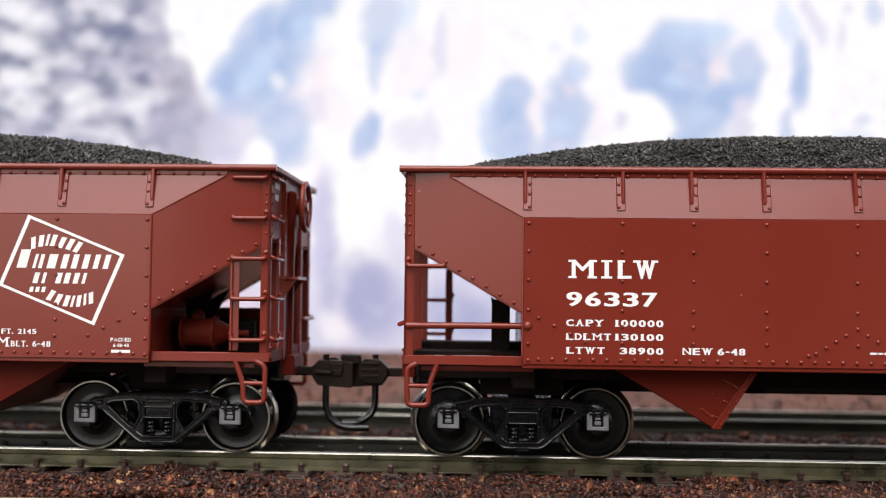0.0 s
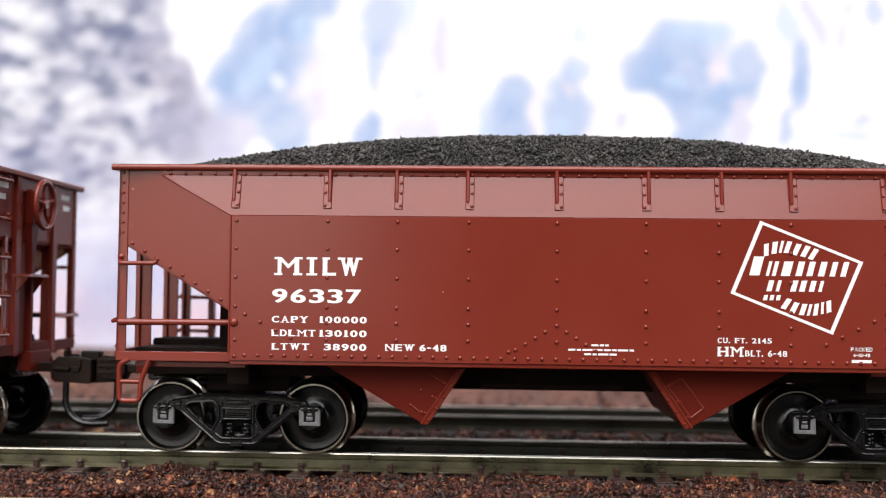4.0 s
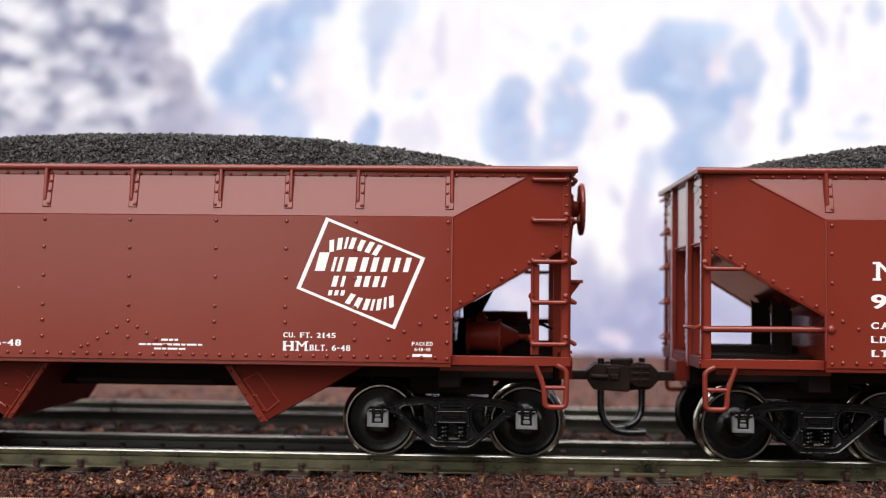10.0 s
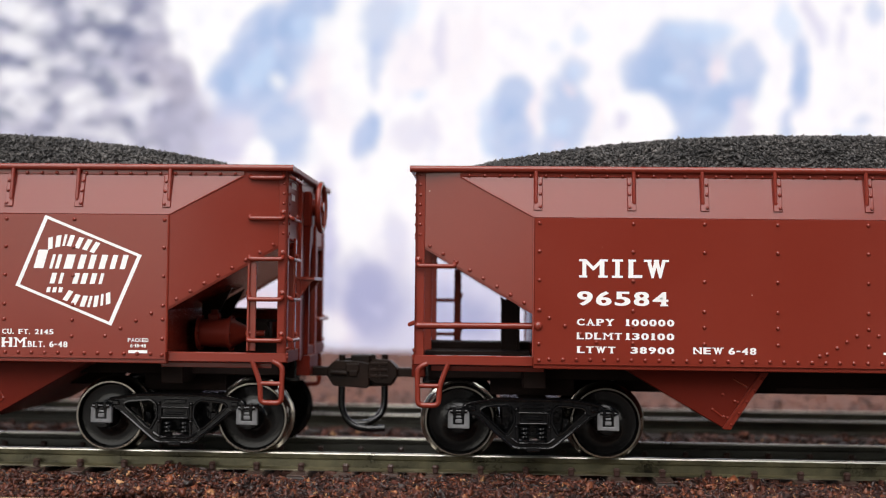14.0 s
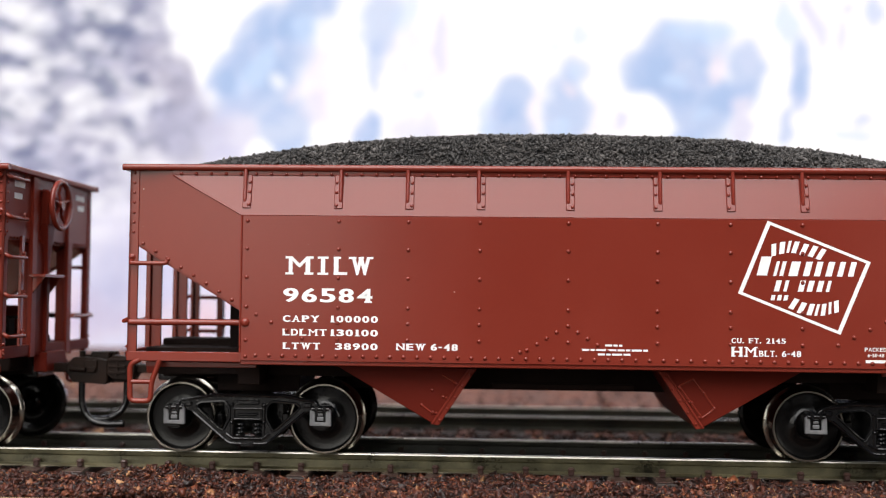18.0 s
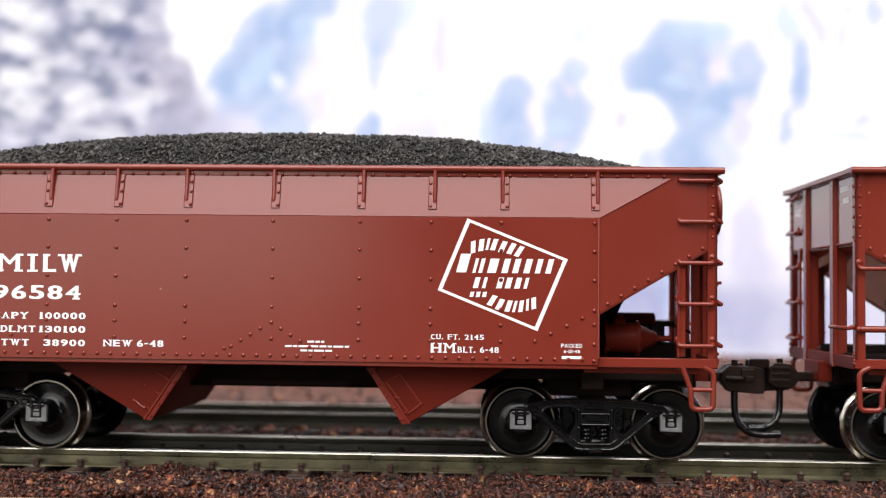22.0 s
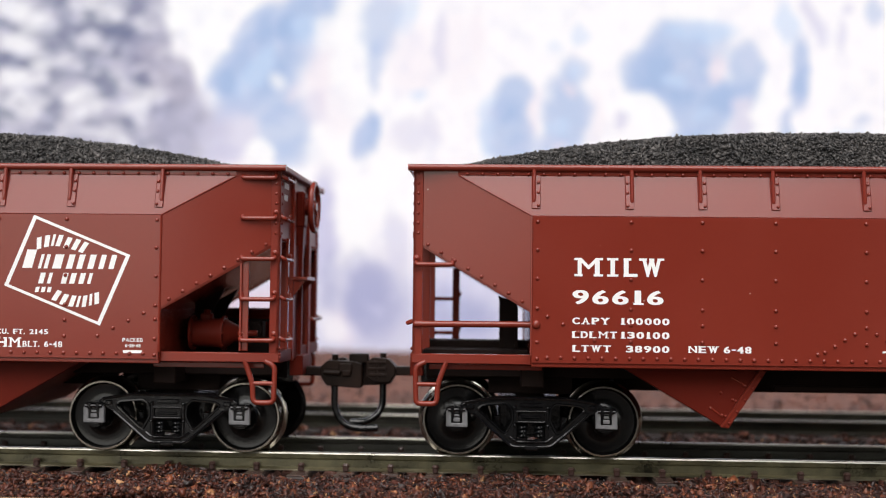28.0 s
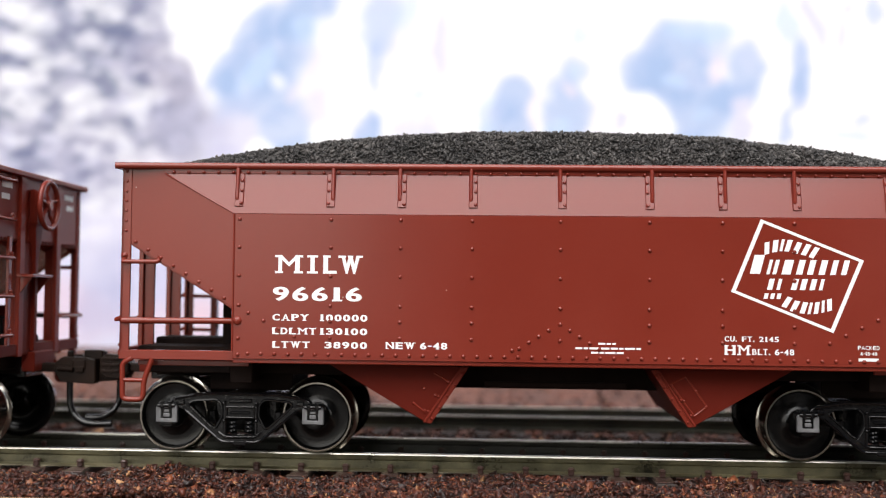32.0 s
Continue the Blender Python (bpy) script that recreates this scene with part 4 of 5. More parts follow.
        for name, x0, x1, y1, z0, z1 in (("underframe_plate", 27.5, 55.5, 9.0, 9.95, 12.2), ("centre_plate", 36.0, 47.5, 6.8, 7.6, 10.2), ("body_bolster", 40.2, 43.2, 13.5, 9.0, 12.6)):
            bm = bmesh.new()
            box(bm, min(e * x0, e * x1), max(e * x0, e * x1), -y1, y1, z0, z1, 0.15)
            part(name, bm, DARK, car)
        if e < 0:
            # posts and gussets that carry the sloping floor, its shade put into their colour
            for y in (-6.0, 6.0):
                bm = bmesh.new()
                box(bm, -46.0, -43.6, y - 0.3, y + 0.3, 13.0, 20.6, 0.06)
                box(bm, -43.9, -43.5, y - 1.1, y + 1.1, 13.0, 19.6, 0.06)
                slab(bm, [(-43.6, y - 0.25, 19.6), (-46.2, y - 0.25, 21.0), (-45.6, y - 0.25, 18.6)], (0, 0.5, 0), 0.05)
                part("floor_support", bm, DARK, car)
            # platform in the same dark colour, which stands in for the bay's shade
            bm = bmesh.new()
            box(bm, -56.2, -42.2, -11.5, 11.5, 13.1, 13.7, 0.08)
            box(bm, -56.2, -42.2, -3.6, 3.6, 13.6, 14.5, 0.12)
            part("end_platform", bm, DARK, car)
            continue
        bm = bmesh.new()
        cyl(bm, (42.4, 3.0, 15.0), (47.5, 3.0, 15.0), 1.5, 14)
        part("air_tank", bm, DARK, car)
        bm = bmesh.new()
        cyl(bm, (43.4, -0.4, 13.0), (43.4, -0.4, 16.4), 0.9, 12)
        cyl(bm, (43.4, -0.4, 16.4), (43.4, -0.4, 17.0), 1.1, 12, 0.5)
        part("retainer_valve", bm, DARK, car)
        bm = bmesh.new()
        tube(bm, rounded([(42.4, 1.0, 14.0), (42.6, 1.0, 17.3), (48.0, 1.0, 17.3), (48.4, 1.0, 14.0)], 0.8), 0.3, 6)
        part("air_pipe", bm, DARK, car)
        bm = bmesh.new()
        tube(bm, [(42.2, 9.0, 17.4), (56.8, 9.0, 17.3)], 0.35, 6)
        part("brake_pipe", bm, DARK, car)
        # these supports too are coloured dark for the shade around them
        for y in (-4.2, 4.2):
            bm = bmesh.new()
            box(bm, 43.2, 45.2, y - 0.3, y + 0.3, 13.0, 20.2, 0.06)
            slab(bm, [(43.6, y - 0.25, 19.6), (47.4, y - 0.25, 21.8), (45.9, y - 0.25, 19.0), (45.2, y - 0.25, 17.6)], (0, 0.5, 0), 0.05)
            part("floor_support", bm, DARK, car)


def rung(bm, x0, x1, y, z, s, r=0.3):
    """A side rung: a bar held a little proud by two bent feet."""
    tube(bm, rounded([(x0, y, z + 0.55), (x0, y + s * 0.75, z), (x1, y + s * 0.75, z), (x1, y, z + 0.45)], 0.3), r, 8)
    for x in (x0, x1):
        rivet(bm, (x, y, z + 0.8), (0, s, 0), 0.52, 0.3)
        rivet(bm, (x, y + s * 0.28, z + 0.8), (0, s, 0), 0.26, 0.24)


def build_ladders(car):
    for s, e in ((-1, 1), (1, -1)):
        bm = bmesh.new()
        ya, yb = sorted((s * (END_Y + 0.3), s * (END_Y - 0.1)))
        box(bm, min(e * 52.2, e * 53.3), max(e * 52.2, e * 53.3), ya, yb, 13.6, 25.2, 0.06)
        box(bm, min(e * 52.2, e * 52.5), max(e * 52.2, e * 52.5), s * END_Y - 0.7, s * END_Y + 0.7, 13.6, 25.0, 0.05)
        part("ladder_stile", bm, RED, car)
        for z in (36.2, 30.9, 25.6, 20.35, 15.0):
            bm = bmesh.new()
            rung(bm, e * 52.4, e * 56.7, s * (end_y(55) - 0.2), z, s)
            part("ladder_rung", bm, RED, car)
        for s2 in (s,):
            bm = bmesh.new()
            box(bm, min(e * (END - 0.1), e * (END + 0.3)), max(e * (END - 0.1), e * (END + 0.3)), s2 * 10.2 - 0.45, s2 * 10.2 + 0.45, 13.5, 28.6, 0.05)
            part("ladder_stile", bm, RED, car)
            for z in (36.2, 30.9, 25.6, 20.35, 15.0):
                bm = bmesh.new()
                ya, yb = s2 * 10.0, s2 * (END_Y - 0.2)
                tube(bm, rounded([(e * (END + 0.1), ya, z + 0.4), (e * (END + 0.75), ya, z), (e * (END + 0.75), yb, z), (e * (END + 0.1), yb, z + 0.4)], 0.3), 0.28, 8)
                rivet(bm, (e * (END + 0.3), ya, z + 0.6), (e, 0, 0), 0.38, 0.3)
                part("ladder_rung", bm, RED, car)
    for s, e in ((-1, -1), (1, 1)):
        bm = bmesh.new()
        rung(bm, e * 52.2, e * 56.9, s * (end_y(55) - 0.1), 24.9, s)
        part("grab_iron", bm, RED, car)
        bm = bmesh.new()
        tube(bm, [(e * 41.6, s * (SIDE - 1.1), 17.3), (e * 56.9, s * (END_Y + 0.5), 17.2)], 0.42, 8)
        rivet(bm, (e * 41.4, s * SIDE, 17.35), (0, s, 0), 0.6, 0.4)
        rivet(bm, (e * 56.9, s * (END_Y + 0.2), 17.2), (0, s, 0), 0.45, 0.4)
        part("side_rail", bm, RED, car)
        for z in (17.3,):
            bm = bmesh.new()
            tube(bm, [(e * (END + 0.1), s * 7.2, z + 0.3), (e * (END + 0.8), s * 7.2, z), (e * (END + 0.8), s * (END_Y - 0.3), z), (e * (END + 0.1), s * (END_Y - 0.3), z + 0.3)], 0.28, 8)
            part("end_grab_iron", bm, RED, car)
    for s in (-1, 1):
        for e in (-1, 1):
            bm = bmesh.new()
            y = s * (END_Y + 0.15)
            tube(bm, rounded([(e * 52.9, y, 12.4), (e * 54.0, y, 9.4), (e * 54.1, y, 6.9), (e * 56.8, y, 6.9), (e * 56.9, y, 11.7), (e * 55.6, y, 12.3)], 0.7), 0.36, 8)
            tube(bm, [(e * 54.0, y, 9.4), (e * 56.8, y, 9.4)], 0.3, 8)
            part("stirrup_step", bm, RED, car)


def build_hoppers(car):
    Y = 14.0
    for e in (-1, 1):
        def at(x, y, z):
            return (e * x + 0.25, y, z)

        for s in (-1, 1):
            bm = bmesh.new()
            slab(bm, [at(x, s * Y, z) for x, z in ((30.2, 11.75), (12.2, 11.6), (16.9, 4.3), (17.6, 4.45))], (0, -s * 0.5, 0), 0.05)
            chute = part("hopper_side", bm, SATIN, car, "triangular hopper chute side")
            # flange along the door edge with its bolts, and an inner rib
            bm = bmesh.new()
            slab(bm, [at(x, s * (Y + 0.2), z) for x, z in ((11.75, 11.6), (12.6, 11.6), (17.45, 4.25), (16.65, 4.15))], (0, -s * 0.5, 0), 0.08)
            slab(bm, [at(x, s * (Y + 0.42), z) for x, z in ((12.55, 11.6), (12.85, 11.6), (17.7, 4.35), (17.4, 4.25))], (0, -s * 0.7, 0), 0.06)
            for k in range(5):
                t = 0.1 + k * 0.205
                rivet(bm, at(12.1 + 4.9 * t, s * (Y + 0.2), 11.55 - 7.3 * t), (0, s, 0), 0.2, 0.2)
            for t in (0.27, 0.53, 0.8):
                rivet(bm, at(13.15 + 4.85 * t, s * (Y + 0.05), 11.55 - 7.3 * t), (0, s, 0), 0.22, 0.2)
            part("door_frame", bm, DULL, chute)
            # a welded patch plate: its raised rim and bolts
            bm = bmesh.new()
            rim = [at(x, s * (Y + 0.02), z) for x, z in ((14.45, 9.7), (16.3, 10.75), (19.05, 6.85), (17.45, 5.6))]
            for i in (0, 2) if e < 0 else (0, 1, 2, 3):
                tube(bm, [rim[i], rim[(i + 1) % 4]], 0.16, 6)
            for x, z in ((17.6, 8.7), (16.1, 7.85), (18.95, 6.75), (17.5, 5.85), (14.6, 9.7)) if e < 0 else ((17.65, 8.9), (19.0, 6.9), (16.1, 7.6)):
                rivet(bm, at(x, s * Y, z), (0, s, 0), 0.24, 0.24)
            part("patch_rim", bm, RED, chute)
        bm = bmesh.new()
        slab(bm, [at(11.9, -Y + 0.2, 11.6), at(11.9, Y - 0.2, 11.6), at(16.8, Y - 0.2, 4.25), at(16.8, -Y + 0.2, 4.25)], (e * 0.6, 0, 0), 0.06)
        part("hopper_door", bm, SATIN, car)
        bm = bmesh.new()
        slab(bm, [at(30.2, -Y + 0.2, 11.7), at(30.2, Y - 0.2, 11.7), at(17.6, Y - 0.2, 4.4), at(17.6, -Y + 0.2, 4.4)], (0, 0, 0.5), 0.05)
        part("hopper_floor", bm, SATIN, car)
    bm = bmesh.new()
    box(bm, -30, 30, -3.4, 3.4, 8.0, 12.3, 0.15)
    box(bm, -41.9, 41.9, -16.0, 16.0, 12.0, 12.5, 0.05)
    part("centre_sill", bm, DARK, car)
    bm = bmesh.new()
    box(bm, -9.5, 9.5, -9.6, -9.0, 8.7, 9.4, 0.1)
    cyl(bm, (-14, 6.5, 9.8), (14, 6.5, 9.8), 0.4, 8)
    part("brake_rod", bm, DARK, car)


def build_brakes(car):
    bm = bmesh.new()
    lathe(bm, [(-3.2, 0.02), (-3.1, 1.9), (0.6, 2.0), (1.3, 2.15), (1.5, 2.15), (1.6, 1.95), (4.0, 0.75), (4.1, 0.4), (6.0, 0.4), (6.1, 0.02)], 20)
    bm.transform(Matrix.Translation((46.8, -7.6, 15.6)) @ Matrix.Rotation(radians(-90), 4, "Z"))
    for x in (43.9, 48.2):
        cyl(bm, (x - 0.18, -7.6, 15.6), (x + 0.18, -7.6, 15.6), 2.4, 18)
        for k in range(8):
            a = 2 * math.pi * k / 8
            rivet(bm, (x + 0.18, -7.6 + 2.2 * math.cos(a), 15.6 + 2.2 * math.sin(a)), (1, 0, 0), 0.22, 0.22)
    box(bm, 45.0, 46.6, -8.4, -6.8, 17.3, 18.3, 0.2)
    cyl(bm, (45.8, -7.6, 18.2), (45.8, -7.6, 18.8), 0.5, 10)
    # the darker red holds the shade in which the cylinder sits
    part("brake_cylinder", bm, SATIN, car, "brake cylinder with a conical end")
    bm = bmesh.new()
    cyl(bm, (44.6, -4.6, 14.0), (44.6, -4.6, 17.0), 1.3, 12)
    cyl(bm, (44.6, -4.6, 17.0), (44.6, -4.6, 17.5), 1.5, 12, 1.0)
    cyl(bm, (45.4, -4.6, 17.4), (45.4, -4.6, 18.6), 0.45, 10)
    tube(bm, rounded([(43, -2.5, 17.3), (54, -2.5, 17.3), (56.5, -2.5, 16.2)], 0.6), 0.22, 6)
    tube(bm, rounded([(49, -5, 14.5), (50.5, -5, 16.8), (52, -5, 14.8), (56, -5, 14.8)], 0.5), 0.24, 6)
    box(bm, 50.4, 52.6, -3.4, -0.6, 14.4, 17.4, 0.4)
    cyl(bm, (51.5, -3.6, 16.0), (51.5, -2.8, 16.0), 1.0, 12)
    part("valve_block", bm, DARK, car)
    bm = bmesh.new()
    cyl(bm, (43.0, 7.0, 16.5), (52.5, 7.0, 16.5), 2.4, 18)
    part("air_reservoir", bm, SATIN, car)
    # hand brake wheel on the end
    hub = (END + 2.45, -2.6, 33.45)
    bm = bmesh.new()
    ring = [(hub[0], hub[1] + 3.35 * math.cos(a), hub[2] + 3.35 * math.sin(a)) for a in (2 * math.pi * k / 28 for k in range(29))]
    tube(bm, ring, 0.4, 8)
    for k in range(5):
        a = 2 * math.pi * k / 5 + 0.3
        tube(bm, [(hub[0] - 0.1, hub[1] + 0.4 * math.cos(a), hub[2] + 0.4 * math.sin(a)), (hub[0] - 0.35, hub[1] + 1.8 * math.cos(a), hub[2] + 1.8 * math.sin(a)), (hub[0], hub[1] + 3.2 * math.cos(a), hub[2] + 3.2 * math.sin(a))], 0.24, 6)
    cyl(bm, (hub[0] - 0.6, hub[1], hub[2]), (hub[0] + 0.35, hub[1], hub[2]), 0.65, 12)
    part("brake_wheel", bm, RED, car, "spoked hand brake wheel")
    bm = bmesh.new()
    cyl(bm, (END, hub[1], hub[2]), (hub[0] - 0.4, hub[1], hub[2]), 1.5, 14, 1.1)
    box(bm, END, END + 1.3, hub[1] - 1.6, hub[1] + 1.3, 30.4, 35.6, 0.3)
    part("brake_housing", bm, SATIN, car)
    bm = bmesh.new()
    box(bm, END + 0.2, END + 0.9, hub[1] - 0.5, hub[1] + 0.5, 12.5, 26.0, 0.1)
    solid(bm, [(END, hub[1] - 0.5, 25.6), (END, hub[1] + 0.5, 25.6), (END, hub[1] + 1.2, 30.6), (END, hub[1] - 1.5, 30.6)], [(END + 0.9, hub[1] - 0.5, 25.6), (END + 0.9, hub[1] + 0.5, 25.6), (END + 1.2, hub[1] + 1.2, 30.6), (END + 1.2, hub[1] - 1.5, 30.6)], 0.08)
    box(bm, END - 0.1, END + 0.35, -6.2, -2.3, 12.6, 27.9, 0.06)
    part("brake_chain_guard", bm, SATIN, car)
    bm = bmesh.new()
    slab(bm, [(END, -7.5, 23.0), (END + 2.4, -7.5, 23.0), (END + 2.4, -0.5, 23.0), (END, -0.5, 23.0)], (0, 0, 0.45), 0.06)
    slab(bm, [(END, -7.2, 20.2), (END + 2.1, -7.2, 23.0), (END, -7.2, 23.0)], (0, 0.4, 0), 0.04)
    slab(bm, [(END, -1.2, 20.2), (END + 2.1, -1.2, 23.0), (END, -1.2, 23.0)], (0, 0.4, 0), 0.04)
    part("brake_platform", bm, RED, car)


def build_couplers(car):
    for e in (-1, 1):
        bm = bmesh.new()
        box(bm, 56.5, 61.8, -0.9, 0.9, 9.4, 10.7, 0.2)
        # the guard arm on one side reaches past the knuckle on the other
        slab(bm, [(60.7, -1.9, 9.5), (61.6, -1.9, 8.1), (66.5, -1.9, 7.8), (66.7, -1.9, 8.1), (66.7, -1.9, 11.3), (65.4, -1.9, 11.6), (61.8, -1.9, 11.7), (60.7, -1.9, 10.7)], (0, 2.1, 0), 0.14)
        slab(bm, [(60.7, 1.9, 9.5), (61.6, 1.9, 8.4), (63.9, 1.9, 8.5), (64.85, 1.9, 9.2), (64.85, 1.9, 11.3), (63.9, 1.9, 12.0), (61.8, 1.9, 11.8), (60.7, 1.9, 10.7)], (0, -1.8, 0), 0.14)
        box(bm, 64.6, 67.4, 0.2, 1.3, 11.1, 12.5, 0.2)
        cyl(bm, (62.7, -0.9, 11.4), (62.7, -0.9, 12.5), 0.46, 8)
        box(bm, 63.4, 65.3, -2.2, -1.8, 10.0, 11.3, 0.12)
        box(bm, 63.9, 65.1, -2.35, -1.8, 9.5, 10.3, 0.1)
        tube(bm, [(61.3, -1.9, 10.0), (63.6, -2.1, 9.9)], 0.4, 8)
        for z in (9.3, 10.2, 11.1):
            box(bm, 62.0, 64.5, 1.8, 2.15, z, z + 0.42, 0.08)
        box(bm, 63.1, 63.5, 1.8, 2.1, 9.0, 11.5, 0.06)
        if e < 0:
            bm.transform(Matrix.Rotation(math.pi, 4, "Z"))
        head = part("coupler", bm, COUPLER, car, "brown-black knuckle coupler")
        bm = bmesh.new()
        far, low, y = (69.0, 2.0, -1.1) if e > 0 else (67.2, 2.5, 0.0)
        pin = rounded([(62.7, -0.9, 8.5), (62.7, -0.9, 4.6), (64.0, y, low + 0.5), (66.0, y, low), (far, y, low + 0.15)], 1.3, 6)
        tube(bm, pin, 0.5, 8)
        if e < 0:
            bm.transform(Matrix.Rotation(math.pi, 4, "Z"))
        part("trip_pin", bm, BLACK, head, "curved black trip pin")
        bm = bmesh.new()
        box(bm, min(e * 50, e * 57), max(e * 50, e * 57), -3.0, 3.0, 8.6, 11.8, 0.2)
        part("draft_box", bm, BLACK, car)


# truck: in truck space, its middle over the rails
TRUCK_X, HALF_BASE, WHEEL_R = 41.8, 9.75, 4.75


def build_truck(car, x):
    bm = bmesh.new()
    box(bm, -2.0, 2.0, -12.0, 12.0, 4.2, 7.6, 0.2)
    box(bm, -4.3, 4.3, -9.4, 9.4, 2.0, 6.9, 0.3)
    for a in (-1, 1):
        box(bm, min(a * 4.0, a * 4.9), max(a * 4.0, a * 4.9), -10.2, 10.2, 3.0, 5.0, 0.15)
    cyl(bm, (0, 0, 7.4), (0, 0, 9.3), 2.6, 14)
    truck = part("truck", bm, BLACK, car, "black four-wheeled truck with cast side frames", at=mm(x, 0, 0))
    outline = corners([(-9.4, 6.6), (-8.8, 7.0), (-4.9, 7.7), (4.9, 7.7), (8.8, 7.0), (9.4, 6.6), (9.4, 5.7), (7.6, 5.25), (2.6, 1.05), (-2.6, 1.05), (-7.6, 5.25), (-9.4, 5.7)], 0.3)
    hole = corners([(-6.95, 6.05), (-6.4, 6.55), (-3.2, 6.8), (-2.5, 6.1), (-2.4, 4.6), (-3.3, 2.95), (-3.8, 3.15)], 0.35)
    slot = corners([(-1.8, 4.15), (1.8, 4.15), (1.8, 2.0), (-1.8, 2.0)], 0.15)
    mirrored = [(-a, b) for a, b in hole]
    bm = bmesh.new()
    plate(bm, [outline, hole, mirrored, slot], -13.0, -11.6, 0.2)
    for loop in (hole, mirrored):
        tube(bm, [(a * 1.012, -13.02, b * 1.003) for a, b in loop + loop[:1]], 0.17, 6)
    plate(bm, [corners([(-2.0, 6.0), (2.0, 6.0), (2.0, 4.3), (-2.0, 4.3)], 0.15), corners([(-1.7, 5.7), (1.7, 5.7), (1.7, 4.6), (-1.7, 4.6)], 0.1)], -13.45, -12.8, 0.12)
    box(bm, -1.7, 1.7, -13.1, -12.8, 4.6, 5.7, 0.05)
    box(bm, -1.35, 1.35, -13.3, -12.9, 4.85, 5.3, 0.15)
    box(bm, -1.5, 1.5, -13.3, -12.9, 6.35, 6.95, 0.14)
    # top lip, bottom ledges and the raised edge of the lower arms
    tube(bm, [(-8.8, -13.05, 6.85), (-4.9, -13.1, 7.52), (4.9, -13.1, 7.52), (8.8, -13.05, 6.85)], 0.22, 6)
    tube(bm, rounded([(-7.5, -13.0, 5.35), (-2.5, -13.05, 1.2), (2.5, -13.05, 1.2), (7.5, -13.0, 5.35)], 0.6), 0.19, 6)
    tube(bm, rounded([(-2.9, -13.1, 2.5), (-2.0, -13.2, 1.85), (2.0, -13.2, 1.85), (2.9, -13.1, 2.5)], 0.4), 0.17, 6)
    box(bm, -1.8, 1.8, -13.2, -12.0, 1.35, 1.75, 0.12)
    box(bm, -0.9, 0.9, -13.4, -12.6, 0.75, 1.35, 0.15)
    for a in (-1, 1):
        box(bm, a * 2.1 - 0.2, a * 2.1 + 0.2, -13.25, -12.6, 2.0, 6.6, 0.12)
        for z in (6.3, 4.0):
            rivet(bm, (a * 2.15, -13.2, z), (0, -1, 0), 0.24, 0.24)
        box(bm, a * 8.0 - 0.5, a * 8.0 + 0.5, -13.3, -12.8, 6.0, 6.7, 0.15)
        # journal box behind the lid
        box(bm, a * HALF_BASE - 1.45, a * HALF_BASE + 1.45, -13.25, -11.6, 3.7, 6.35, 0.3)
        lathe_bm = bmesh.new()
        lathe(lathe_bm, [(-13.2, 0.02), (-13.2, 1.5), (-12.0, 1.75), (-11.4, 1.2), (-10.6, 0.8)], 14)
        lathe_bm.transform(Matrix.Translation((a * HALF_BASE, 0, 4.6)))
        tmp = bpy.data.meshes.new("tmp")
        lathe_bm.to_mesh(tmp)
        lathe_bm.free()
        bm.from_mesh(tmp)
        bpy.data.meshes.remove(tmp)
    frame_mesh = finish(bm, "side_frame", BLACK)
    bm = bmesh.new()
    for a in (0.0,):
        pts = [(a + 0.55 * math.cos(u), -12.6 + 0.5 * math.sin(u), 1.75 + 2.4 * u / (2 * math.pi * 4.5)) for u in (2 * math.pi * k / 8 for k in range(37))]
        tube(bm, pts, 0.19, 5)
    spring_mesh = finish(bm, "spring", BLACK)
    bm = bmesh.new()
    ring = corners([(-1.4, 5.75), (-0.95, 6.15), (0.95, 6.15), (1.4, 5.75), (1.45, 3.7), (-1.4, 3.75)], 0.15)
    hole2 = corners([(-0.72, 5.62), (0.72, 5.62), (0.72, 4.25), (-0.72, 4.25)], 0.1)
    plate(bm, [ring, hole2], -13.75, -13.1, 0.1)
    box(bm, -0.42, 0.42, -13.74, -13.2, 4.42, 4.95, 0.08)
    box(bm, -0.34, 0.34, -13.7, -13.2, 5.1, 5.4, 0.06)
    cap_mesh = finish(bm, "bearing_cap", GREY)
    bm = bmesh.new()
    cyl(bm, (-1.15, -13.75, 5.98), (1.15, -13.75, 5.98), 0.26, 8)
    for a in (-0.55, 0.55):
        box(bm, a - 0.3, a + 0.3, -14.05, -13.3, 5.55, 6.45, 0.16)
    hinge_mesh = finish(bm, "cap_hinge", BLACK)
    bm = bmesh.new()
    box(bm, -0.75, 0.75, -13.6, -13.0, 3.35, 5.9, 0.1)
    back_mesh = finish(bm, "cap_recess", BLACK)
    for turn in (0, 180):
        m = pose(0, 0, 0, 0, 0, turn)
        again("side_frame", frame_mesh, truck, m)
        for a in (-1.1, 1.1):
            again("spring", spring_mesh, truck, m @ mm(a, 0, 0))
        for a in (-HALF_BASE, HALF_BASE):
            again("bearing_cap", cap_mesh, truck, m @ mm(a, 0, 0), "pale grey journal box lid")
            again("cap_hinge", hinge_mesh, truck, m @ mm(a, 0, 0))
            again("cap_recess", back_mesh, truck, m @ mm(a, 0, 0))
    R = WHEEL_R
    rimmed = [(-10.05, R - 0.36), (-10.12, R - 0.32), (-10.12, R - 0.1), (-9.98, R), (-8.2, R + 0.03), (-8.0, R + 0.2), (-7.85, R + 0.6), (-7.6, R + 0.66), (-7.4, R + 0.4), (-7.3, R - 0.6)]
